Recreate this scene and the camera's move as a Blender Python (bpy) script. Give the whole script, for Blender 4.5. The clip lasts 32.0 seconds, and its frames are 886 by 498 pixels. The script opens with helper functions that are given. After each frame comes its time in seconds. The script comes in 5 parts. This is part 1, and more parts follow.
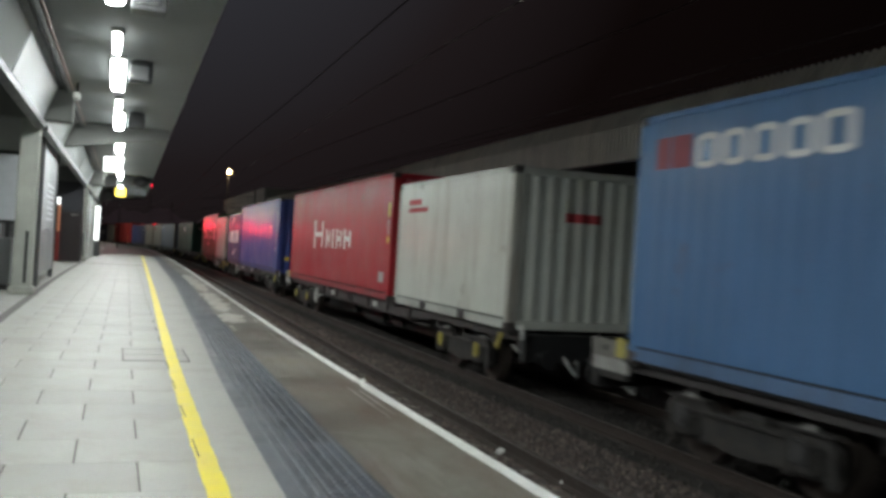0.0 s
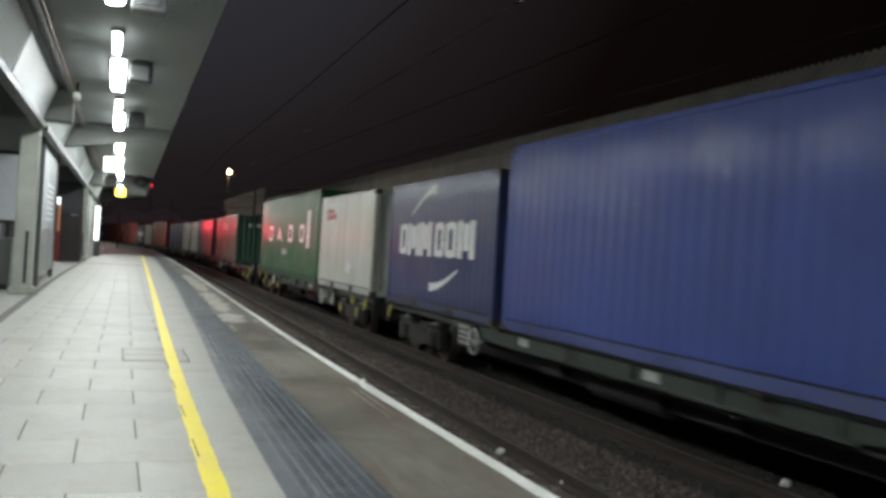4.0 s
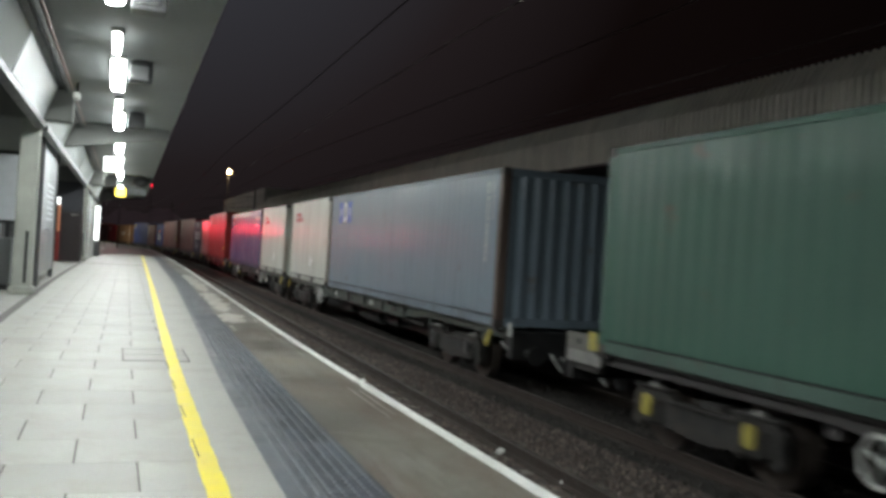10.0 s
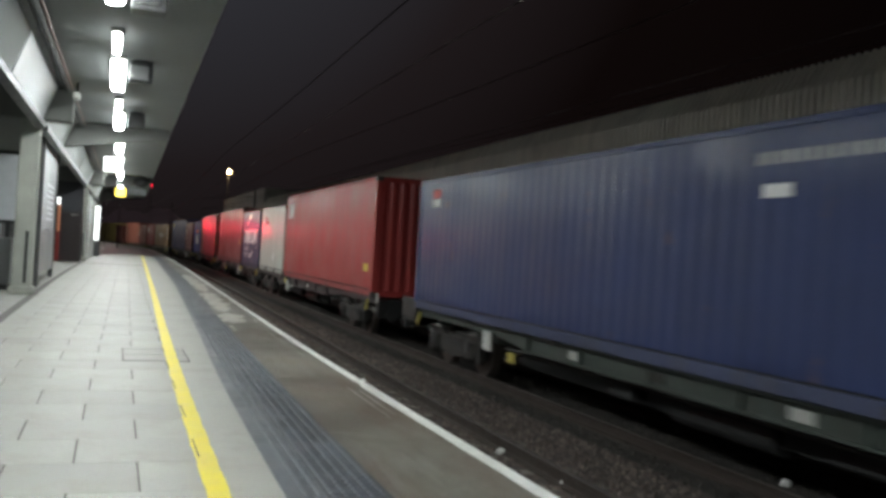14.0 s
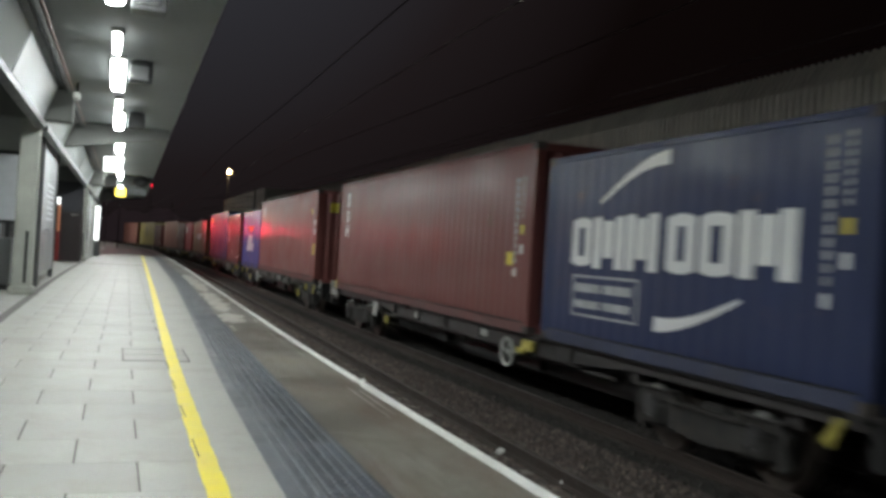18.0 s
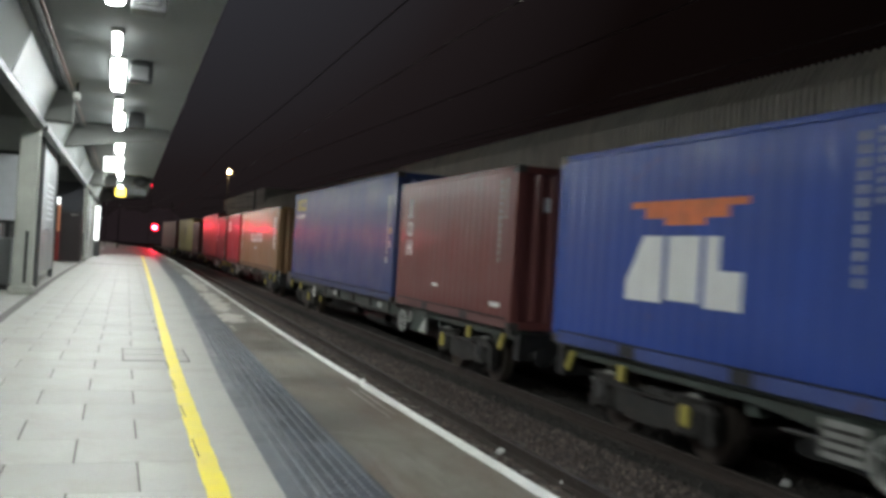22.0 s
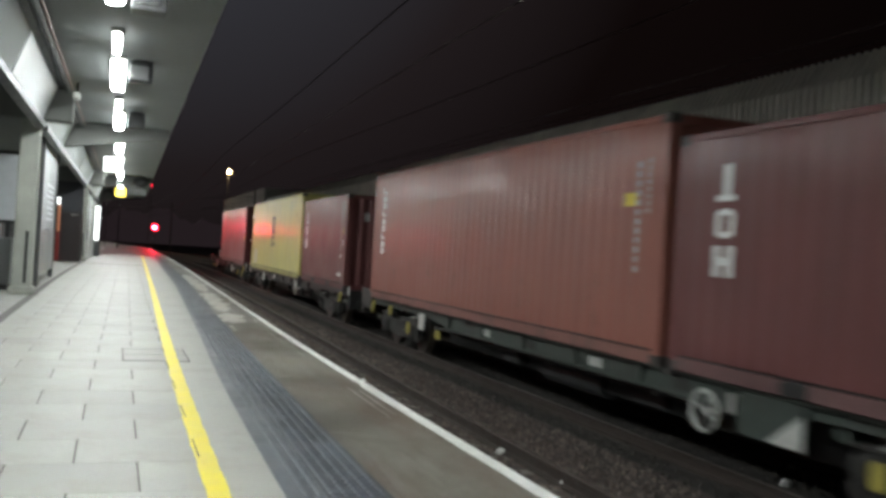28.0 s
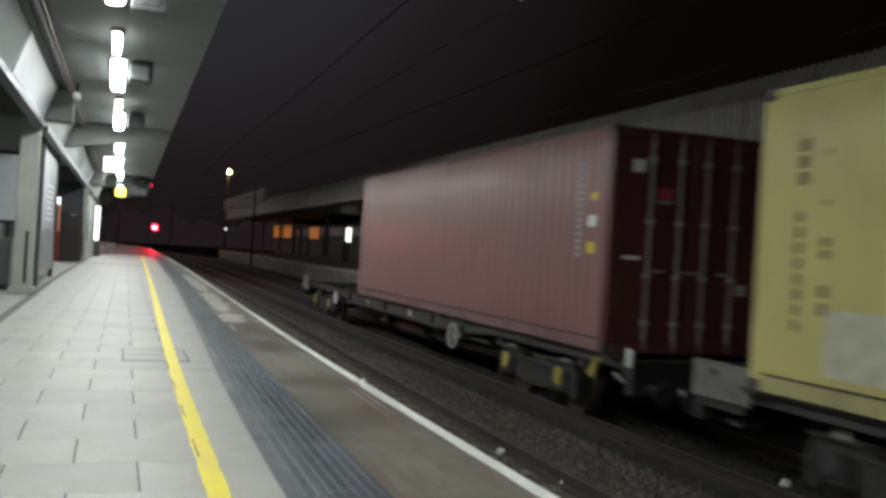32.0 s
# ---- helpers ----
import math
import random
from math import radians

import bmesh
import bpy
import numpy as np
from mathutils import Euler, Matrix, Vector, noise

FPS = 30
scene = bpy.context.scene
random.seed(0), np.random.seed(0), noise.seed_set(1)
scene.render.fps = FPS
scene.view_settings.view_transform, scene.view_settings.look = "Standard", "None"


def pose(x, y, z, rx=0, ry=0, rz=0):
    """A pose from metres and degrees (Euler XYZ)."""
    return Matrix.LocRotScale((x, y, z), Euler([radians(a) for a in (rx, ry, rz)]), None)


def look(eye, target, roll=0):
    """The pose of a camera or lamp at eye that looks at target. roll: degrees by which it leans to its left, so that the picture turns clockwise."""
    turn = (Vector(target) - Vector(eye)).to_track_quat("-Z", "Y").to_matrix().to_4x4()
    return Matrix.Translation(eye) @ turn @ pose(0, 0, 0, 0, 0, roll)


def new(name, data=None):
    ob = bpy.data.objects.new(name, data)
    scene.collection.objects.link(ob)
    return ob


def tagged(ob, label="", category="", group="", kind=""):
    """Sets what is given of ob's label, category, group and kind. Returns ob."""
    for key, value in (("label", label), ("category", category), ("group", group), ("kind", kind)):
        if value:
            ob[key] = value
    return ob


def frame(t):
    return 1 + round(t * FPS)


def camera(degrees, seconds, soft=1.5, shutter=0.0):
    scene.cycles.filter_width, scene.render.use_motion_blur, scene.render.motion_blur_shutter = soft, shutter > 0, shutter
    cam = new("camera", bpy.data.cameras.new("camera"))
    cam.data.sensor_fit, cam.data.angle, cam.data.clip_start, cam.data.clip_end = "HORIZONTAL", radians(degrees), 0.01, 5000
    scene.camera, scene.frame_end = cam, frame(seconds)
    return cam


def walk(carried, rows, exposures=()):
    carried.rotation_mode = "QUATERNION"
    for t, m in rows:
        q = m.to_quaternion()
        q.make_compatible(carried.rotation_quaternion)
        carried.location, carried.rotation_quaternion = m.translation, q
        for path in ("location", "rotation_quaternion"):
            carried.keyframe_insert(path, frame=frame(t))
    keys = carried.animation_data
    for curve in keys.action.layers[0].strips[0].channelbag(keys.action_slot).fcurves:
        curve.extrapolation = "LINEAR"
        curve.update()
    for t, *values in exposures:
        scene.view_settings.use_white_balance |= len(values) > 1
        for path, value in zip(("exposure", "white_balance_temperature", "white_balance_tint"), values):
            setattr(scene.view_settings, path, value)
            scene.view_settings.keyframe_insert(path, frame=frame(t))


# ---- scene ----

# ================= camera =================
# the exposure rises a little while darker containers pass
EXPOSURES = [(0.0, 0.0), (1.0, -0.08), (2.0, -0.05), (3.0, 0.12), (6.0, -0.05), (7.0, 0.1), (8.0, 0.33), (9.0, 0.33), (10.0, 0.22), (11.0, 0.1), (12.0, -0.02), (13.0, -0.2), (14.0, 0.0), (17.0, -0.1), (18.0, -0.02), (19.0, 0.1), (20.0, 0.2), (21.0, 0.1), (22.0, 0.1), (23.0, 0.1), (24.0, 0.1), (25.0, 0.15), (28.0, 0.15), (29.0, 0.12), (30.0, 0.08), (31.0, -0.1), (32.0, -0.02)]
cam = camera(52.15, 32.0, soft=3.5, shutter=0.6)
EYE = Vector((0.0, 0.0, 1.19))
PAN, TILT = radians(20.01), radians(0.336)
AIM = Vector((math.sin(PAN) * math.cos(TILT), math.cos(PAN) * math.cos(TILT), math.sin(TILT)))
VIEW = look(EYE, EYE + AIM * 10, 3.511)
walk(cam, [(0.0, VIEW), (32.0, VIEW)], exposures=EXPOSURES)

# ================= light =================
world = bpy.data.worlds.new("night_sky")
scene.world = world
world.use_nodes = True
wn = world.node_tree
wtc = wn.nodes.new("ShaderNodeTexCoord")
wdot = wn.nodes.new("ShaderNodeVectorMath")
wdot.operation = "DOT_PRODUCT"
wdot.inputs[1].default_value = (0.0, 0.903, 0.43)
wramp = wn.nodes.new("ShaderNodeValToRGB")
wramp.color_ramp.elements[0].position, wramp.color_ramp.elements[0].color = 0.70, (0.0018, 0.001, 0.0009, 1)
wramp.color_ramp.elements[1].position, wramp.color_ramp.elements[1].color = 1.0, (0.035, 0.037, 0.045, 1)
for at, col in ((0.86, (0.004, 0.0024, 0.0023, 1)), (0.93, (0.0135, 0.0102, 0.011, 1)), (0.972, (0.025, 0.0245, 0.029, 1))):
    wramp.color_ramp.elements.new(at).color = col
wn.links.new(wtc.outputs["Generated"], wdot.inputs[0])
wn.links.new(wdot.outputs["Value"], wramp.inputs["Fac"])
wn.links.new(wramp.outputs["Color"], wn.nodes["Background"].inputs["Color"])
wn.nodes["Background"].inputs["Strength"].default_value = 0.95


def point_lamp(name, x, y, z, watt, colour, radius=0.1):
    data = bpy.data.lights.new(name, "POINT")
    data.energy, data.color, data.shadow_soft_size = watt, colour, radius
    ob = new(name, data)
    ob.location = (x, y, z)
    return ob


# ================= materials =================
def material(name, colour, rough=0.7, metal=0.0, vary=0.18, scale=6.0, fine=60.0, bump=0.15, dist=0.01, streak=0.0, dirt=(0.05, 0.045, 0.04), dirty=0.0, piece=0.0, rough_var=0.1, island=0.0):
    m = bpy.data.materials.new(name)
    m.use_nodes = True
    nt = m.node_tree
    n, l = nt.nodes, nt.links
    bsdf = n["Principled BSDF"]
    tc = n.new("ShaderNodeTexCoord")
    big = n.new("ShaderNodeTexNoise")
    big.inputs["Scale"].default_value, big.inputs["Detail"].default_value = scale, 5
    small = n.new("ShaderNodeTexNoise")
    small.inputs["Scale"].default_value, small.inputs["Detail"].default_value = fine, 3
    l.new(tc.outputs["Object"], big.inputs["Vector"])
    l.new(tc.outputs["Object"], small.inputs["Vector"])
    mix = n.new("ShaderNodeMix")
    mix.data_type = "RGBA"
    dark = tuple(c * (1 - vary) for c in colour)
    lite = tuple(min(1, c * (1 + vary)) for c in colour)
    mix.inputs["A"].default_value, mix.inputs["B"].default_value = (*dark, 1), (*lite, 1)
    ramp = n.new("ShaderNodeMapRange")
    ramp.inputs["From Min"].default_value, ramp.inputs["From Max"].default_value = 0.3, 0.7
    l.new(big.outputs["Fac"], ramp.inputs["Value"])
    l.new(ramp.outputs["Result"], mix.inputs["Factor"])
    col = mix.outputs["Result"]
    grain = n.new("ShaderNodeMix")
    grain.data_type, grain.blend_type = "RGBA", "MULTIPLY"
    gr = n.new("ShaderNodeMapRange")
    gr.inputs["From Min"].default_value, gr.inputs["From Max"].default_value = 0.3, 0.7
    gr.inputs["To Min"].default_value, gr.inputs["To Max"].default_value = 1 - vary, 1.0
    l.new(small.outputs["Fac"], gr.inputs["Value"])
    grain.inputs["Factor"].default_value = 1
    l.new(col, grain.inputs["A"])
    l.new(gr.outputs["Result"], grain.inputs["B"])
    col = grain.outputs["Result"]
    if piece or island:
        info = n.new("ShaderNodeNewGeometry" if island else "ShaderNodeObjectInfo")
        pr = n.new("ShaderNodeMapRange")
        pr.inputs["To Min"].default_value, pr.inputs["To Max"].default_value = 1 - piece - island, 1 + piece + island
        l.new(info.outputs["Random Per Island" if island else "Random"], pr.inputs["Value"])
        pm = n.new("ShaderNodeMix")
        pm.data_type, pm.blend_type = "RGBA", "MULTIPLY"
        pm.inputs["Factor"].default_value = 1
        l.new(col, pm.inputs["A"])
        l.new(pr.outputs["Result"], pm.inputs["B"])
        col = pm.outputs["Result"]
    if dirty:
        mp = n.new("ShaderNodeMapping")
        mp.inputs["Scale"].default_value = (1, 1, 1 - streak)
        l.new(tc.outputs["Object"], mp.inputs["Vector"])
        dn = n.new("ShaderNodeTexNoise")
        dn.inputs["Scale"].default_value, dn.inputs["Detail"].default_value, dn.inputs["Roughness"].default_value = 2.3, 8, 0.65
        l.new(mp.outputs["Vector"], dn.inputs["Vector"])
        dr = n.new("ShaderNodeMapRange")
        dr.inputs["From Min"].default_value, dr.inputs["From Max"].default_value = 0.5, 0.75
        dr.inputs["To Max"].default_value = dirty
        l.new(dn.outputs["Fac"], dr.inputs["Value"])
        dm = n.new("ShaderNodeMix")
        dm.data_type = "RGBA"
        dm.inputs["B"].default_value = (*dirt, 1)
        l.new(dr.outputs["Result"], dm.inputs["Factor"])
        l.new(col, dm.inputs["A"])
        col = dm.outputs["Result"]
    l.new(col, bsdf.inputs["Base Color"])
    rr = n.new("ShaderNodeMapRange")
    rr.inputs["From Min"].default_value, rr.inputs["From Max"].default_value = 0.3, 0.7
    rr.inputs["To Min"].default_value, rr.inputs["To Max"].default_value = max(0.04, rough - rough_var), min(1, rough + rough_var)
    l.new(big.outputs["Fac"], rr.inputs["Value"])
    l.new(rr.outputs["Result"], bsdf.inputs["Roughness"])
    bsdf.inputs["Metallic"].default_value = metal
    if bump:
        b = n.new("ShaderNodeBump")
        b.inputs["Strength"].default_value, b.inputs["Distance"].default_value = bump, dist
        l.new(small.outputs["Fac"], b.inputs["Height"])
        l.new(b.outputs["Normal"], bsdf.inputs["Normal"])
    return m


def weather(m, colour, stretch, lo, hi, amount, seed=0.0, detail=7):
    """A further layer of stains over a material's colour: noise stretched along the axes, from lo to hi."""
    nt = m.node_tree
    bsdf = nt.nodes["Principled BSDF"]
    tc, mp, ns, mr, mx = (nt.nodes.new(k) for k in ("ShaderNodeTexCoord", "ShaderNodeMapping", "ShaderNodeTexNoise", "ShaderNodeMapRange", "ShaderNodeMix"))
    mp.inputs["Location"].default_value, mp.inputs["Scale"].default_value = (seed, seed * 1.7, seed * 0.6), stretch
    ns.inputs["Scale"].default_value, ns.inputs["Detail"].default_value, ns.inputs["Roughness"].default_value = 1.0, detail, 0.68
    mr.inputs["From Min"].default_value, mr.inputs["From Max"].default_value, mr.inputs["To Max"].default_value = lo, hi, amount
    mx.data_type = "RGBA"
    mx.inputs["B"].default_value = (*colour, 1)
    nt.links.new(tc.outputs["Object"], mp.inputs["Vector"])
    nt.links.new(mp.outputs["Vector"], ns.inputs["Vector"])
    nt.links.new(ns.outputs["Fac"], mr.inputs["Value"])
    nt.links.new(mr.outputs["Result"], mx.inputs["Factor"])
    nt.links.new(bsdf.inputs["Base Color"].links[0].from_socket, mx.inputs["A"])
    nt.links.new(mx.outputs["Result"], bsdf.inputs["Base Color"])
    return m


def glow(name, colour, strength):
    m = bpy.data.materials.new(name)
    m.use_nodes = True
    b = m.node_tree.nodes["Principled BSDF"]
    b.inputs["Base Color"].default_value = (*[0.6 * c for c in colour], 1)
    b.inputs["Emission Color"].default_value, b.inputs["Emission Strength"].default_value = (*colour, 1), strength
    return m


M_SLAB = material("paving_slab", (0.27, 0.269, 0.242), 0.57, vary=0.16, scale=1.6, fine=90, piece=0.09, dirty=0.85, dirt=(0.2, 0.185, 0.155))
M_JOINT = material("slab_joint", (0.09, 0.085, 0.08), 0.9)
M_TARMAC = material("worn_tarmac", (0.17, 0.16, 0.132), 0.45, vary=0.42, scale=0.6, fine=130, bump=0.3, dirty=0.75, dirt=(0.072, 0.062, 0.048), rough_var=0.16)
M_FARTAR = material("dark_brown_tarmac", (0.14, 0.112, 0.098), 0.6, vary=0.35, scale=0.5, fine=60, dirty=0.5, dirt=(0.16, 0.14, 0.12))
M_TACTILE = material("tactile_paving", (0.055, 0.066, 0.082), 0.42, vary=0.25, scale=2.5, fine=90, dirty=0.45, dirt=(0.12, 0.126, 0.133), piece=0.45)
M_TACTL = material("plain_tactile_paving", (0.083, 0.094, 0.107), 0.5, vary=0.32, scale=3.5, fine=70, dirty=0.7, dirt=(0.137, 0.137, 0.133), piece=0.22)
M_TACTDARK = material("dark_tactile_paving", (0.04, 0.046, 0.06), 0.45, vary=0.25, scale=3, fine=90, dirty=0.3, dirt=(0.09, 0.095, 0.1), piece=0.15)
M_STUD = material("worn_stud", (0.135, 0.147, 0.16), 0.5, vary=0.2)
# pale colour in place of puddle reflections; the scuff lines share it
M_PUDDLE = material("sheen_scuff_mark", (0.5, 0.49, 0.44), 0.5, vary=0.35, scale=5, dirty=0.55, dirt=(0.2, 0.18, 0.15))
M_YELLOW = material("yellow_line_paint", (0.64, 0.53, 0.022), 0.5, vary=0.1, scale=5, dirty=0.3, dirt=(0.3, 0.25, 0.08))
M_WHITE = material("white_edge_paint", (0.74, 0.75, 0.72), 0.5, vary=0.1, scale=4, dirty=0.2, dirt=(0.35, 0.34, 0.3))
M_CONC = material("grey_concrete", (0.31, 0.32, 0.29), 0.75, vary=0.2, scale=1.8, dirty=0.9, streak=0.8, dirt=(0.15, 0.15, 0.13))
M_BEAM = material("painted_concrete_beam", (0.13, 0.135, 0.125), 0.7, vary=0.12, scale=1.2)
M_SOFFIT = material("painted_soffit", (0.16, 0.172, 0.17), 0.7, vary=0.2, scale=0.5, bump=0.05)
M_WALL = material("platform_wall_concrete", (0.43, 0.385, 0.355), 0.85, vary=0.2, scale=1.2, dirty=0.5, streak=0.7, dirt=(0.15, 0.13, 0.115))
M_BALLAST = material("ballast", (0.1, 0.083, 0.072), 0.95, vary=0.4, scale=9, fine=45, bump=0.9, dist=0.05)
M_STONE = material("ballast_stone", (0.145, 0.115, 0.1), 0.95, vary=0.3, scale=2.2, fine=30, island=0.45)
# under the train this colour holds the wagons' shadow besides oil stain
M_DARKBED = material("oily_ballast", (0.045, 0.04, 0.035), 0.9, vary=0.4, scale=7, fine=45, bump=0.9, dist=0.05)
M_SHADESTONE = material("shaded_oily_stone", (0.055, 0.048, 0.042), 0.85, vary=0.3, scale=3, fine=30, island=0.4)
M_RAIL = material("rusty_rail", (0.045, 0.033, 0.027), 0.75, 0.2)
M_RAILTOP = material("worn_rail_head", (0.16, 0.14, 0.125), 0.5, 0.7, vary=0.2)
M_SLEEPER = material("concrete_sleeper", (0.2, 0.18, 0.16), 0.9)
M_DARK = material("dark_steel", (0.03, 0.03, 0.03), 0.55, 0.3)
M_BOGIE = material("bogie_steel", (0.045, 0.043, 0.04), 0.65, 0.1, vary=0.5, dirty=0.6, dirt=(0.06, 0.045, 0.035))
M_WAGON = material("wagon_green_paint", (0.05, 0.065, 0.055), 0.6, vary=0.25, dirty=0.7, dirt=(0.045, 0.038, 0.03))
M_WAGON2 = material("wagon_grey_paint", (0.05, 0.046, 0.045), 0.6, vary=0.25, dirty=0.5, dirt=(0.04, 0.035, 0.03))
M_WHEEL = material("wheel_steel", (0.09, 0.075, 0.065), 0.5, 0.6)
M_PALE = material("pale_grey_plate", (0.55, 0.56, 0.53), 0.6, dirty=0.3)
M_SIGNY = material("yellow_equipment_paint", (0.5, 0.43, 0.1), 0.55, dirty=0.35, dirt=(0.2, 0.15, 0.04))
M_FASCIA = material("ribbed_fascia", (0.82, 0.79, 0.71), 0.65, vary=0.12, scale=0.9, dirty=0.35, streak=0.85, dirt=(0.2, 0.18, 0.15))
M_BLOCK = material("pale_concrete_block", (0.5, 0.48, 0.44), 0.75, vary=0.15, scale=1.0, dirty=0.5, streak=0.8, dirt=(0.25, 0.23, 0.2))
M_BACK = material("grey_screen_panel", (0.19, 0.2, 0.215), 0.7, vary=0.2)
M_PANEL = material("pale_blue_panel", (0.7, 0.74, 0.78), 0.5, vary=0.1)
M_GROUND = material("dark_ground", (0.06, 0.055, 0.05), 0.95, vary=0.3)
M_TUBE = glow("lamp_diffuser", (0.94, 1.0, 0.985), 142.0)
M_TUBESIDE = glow("lamp_diffuser_side", (0.94, 1.0, 0.985), 12.0)
M_RED = glow("red_signal_lens", (1.0, 0.05, 0.09), 90.0)
# glow of the discs that paint the glare round a signal lens
M_REDHALO = glow("red_signal_halo", (1.0, 0.02, 0.05), 22.0)
M_REDSMALL = glow("small_red_lens", (1.0, 0.02, 0.05), 2.0)
M_DIMHALO = glow("dim_red_halo", (1.0, 0.01, 0.035), 0.9)
M_SODIUM = glow("warm_street_lamp", (1.0, 0.66, 0.32), 60.0)
M_ORANGE = glow("lit_orange_blind", (1.0, 0.36, 0.08), 0.22)
# faint emission stands in for night haze on the backdrop
M_HAZE = glow("painted_night_haze", (0.0145, 0.0102, 0.0118), 1.0)
# paler copy of the band panel, with lamplight put into its colour
M_LITBAND = material("lamplit_band_panel", (0.4, 0.42, 0.43), 0.45, vary=0.06, scale=1.0, bump=0.02)
M_WHITELIT = glow("lit_poster", (0.95, 1.0, 0.98), 2.2)
M_AMBER = glow("amber_display", (1.0, 0.8, 0.12), 3.5)
M_FARLAMP = glow("white_far_lamp", (1.0, 0.95, 0.85), 2.0)
M_FARLAMP2 = glow("white_far_light", (0.9, 1.0, 0.9), 12.0)


weather(M_TARMAC, (0.1, 0.07, 0.05), (1.6, 0.35, 1), 0.5, 0.62, 0.75, 3.0)
weather(M_TARMAC, (0.22, 0.21, 0.18), (4.5, 0.8, 1), 0.56, 0.66, 0.5, 9.0)
weather(M_TARMAC, (0.06, 0.055, 0.045), (9.0, 1.2, 1), 0.6, 0.68, 0.6, 5.0)
weather(M_TACTILE, (0.15, 0.155, 0.16), (9.0, 1.5, 1), 0.52, 0.68, 0.6, 2.0)
weather(M_TACTL, (0.15, 0.155, 0.155), (9.0, 1.5, 1), 0.52, 0.68, 0.5, 7.0)
weather(M_CONC, (0.13, 0.12, 0.1), (5, 5, 0.7), 0.52, 0.7, 0.6, 1.0)
weather(M_WALL, (0.12, 0.14, 0.1), (0.8, 0.8, 2.5), 0.5, 0.66, 0.6, 4.0)

# ================= mesh tools =================
class Geo:
    def __init__(self):
        self.v, self.f = [], []

    def add(self, verts, faces):
        n = len(self.v)
        self.v += [tuple(p) for p in verts]
        self.f += [tuple(n + i for i in q) for q in faces]
        return self

    def box(self, x0, x1, y0, y1, z0, z1, c=0.0):
        if not c:
            p = [(x, y, z) for x in (x0, x1) for y in (y0, y1) for z in (z0, z1)]
            return self.add(p, [(0, 1, 3, 2), (4, 6, 7, 5), (0, 4, 5, 1), (2, 3, 7, 6), (0, 2, 6, 4), (1, 5, 7, 3)])
        lo, hi = (x0, y0, z0), (x1, y1, z1)
        p, at_ = [], {}
        for a in range(3):
            for s in range(8):
                q = []
                for k in range(3):
                    up = s >> k & 1
                    e = hi[k] if up else lo[k]
                    q.append(e if k == a else e + (-c if up else c))
                at_[a, s] = len(p)
                p.append(q)
        f = []
        for a in range(3):
            u, w = (a + 1) % 3, (a + 2) % 3
            for s in (0, 1):
                b = s << a
                f.append([at_[a, b], at_[a, b | 1 << u], at_[a, b | 1 << u | 1 << w], at_[a, b | 1 << w]])
            for s in range(4):
                b = (s & 1) << u | (s >> 1) << w
                f.append([at_[u, b], at_[w, b], at_[w, b | 1 << a], at_[u, b | 1 << a]])
        for s in range(8):
            f.append([at_[0, s], at_[1, s], at_[2, s]])
        return self.add(p, f)

    def cyl(self, a, b, r, n=12, r2=None, cap=True):
        a, b = Vector(a), Vector(b)
        d = (b - a).normalized()
        u = d.orthogonal().normalized()
        w = d.cross(u)
        r2 = r if r2 is None else r2
        p = []
        for c, rad in ((a, r), (b, r2)):
            p += [c + (u * math.cos(2 * math.pi * i / n) + w * math.sin(2 * math.pi * i / n)) * rad for i in range(n)]
        f = [(i, (i + 1) % n, n + (i + 1) % n, n + i) for i in range(n)]
        if cap:
            f += [tuple(range(n)), tuple(range(n, 2 * n))]
        return self.add(p, f)

    def torus(self, c, axis, R, r, n=20, m=6):
        c, d = Vector(c), Vector(axis).normalized()
        u = d.orthogonal().normalized()
        w = d.cross(u)
        p = []
        for i in range(n):
            e = u * math.cos(2 * math.pi * i / n) + w * math.sin(2 * math.pi * i / n)
            p += [c + e * (R + r * math.cos(2 * math.pi * j / m)) + d * (r * math.sin(2 * math.pi * j / m)) for j in range(m)]
        return self.add(p, [(i * m + j, i * m + (j + 1) % m, (i + 1) % n * m + (j + 1) % m, (i + 1) % n * m + j) for i in range(n) for j in range(m)])

    def sweep(self, rings, closed=True, cap=True):
        k = len(rings[0])
        p = [q for ring in rings for q in ring]
        f = [(i * k + j, i * k + (j + 1) % k, (i + 1) * k + (j + 1) % k, (i + 1) * k + j) for i in range(len(rings) - 1) for j in range(k if closed else k - 1)]
        if cap and closed:
            f += [tuple(range(k)), tuple((len(rings) - 1) * k + j for j in range(k))]
        return self.add(p, f)

    def tube(self, pts, r, n=6):
        for a, b in zip(pts, pts[1:]):
            self.cyl(a, b, r, n)
        return self

    def mesh(self, name):
        me = bpy.data.meshes.new(name)
        me.from_pydata(self.v, [], self.f)
        me.update()
        return me


def part(name, geo, mat, parent=None, label="", smooth=False):
    """One mesh object from a Geo (or a shared mesh) under a thing or a part."""
    me = geo.mesh(name) if isinstance(geo, Geo) else geo
    if mat and not me.materials:
        me.materials.append(mat)
    if smooth:
        me.shade_smooth()
    ob = new(name, me)
    if parent:
        ob.parent = parent
    return tagged(ob, label)


def thing(name, label, category, group="", m=None):
    ob = new(name)
    ob.empty_display_size = 0.2
    if m is not None:
        ob.matrix_basis = m
    return tagged(ob, label, category, group)


def single(name, geo, mat, label, category="", group="", kind=""):
    return tagged(part(name, geo, mat), label, category, group, kind)


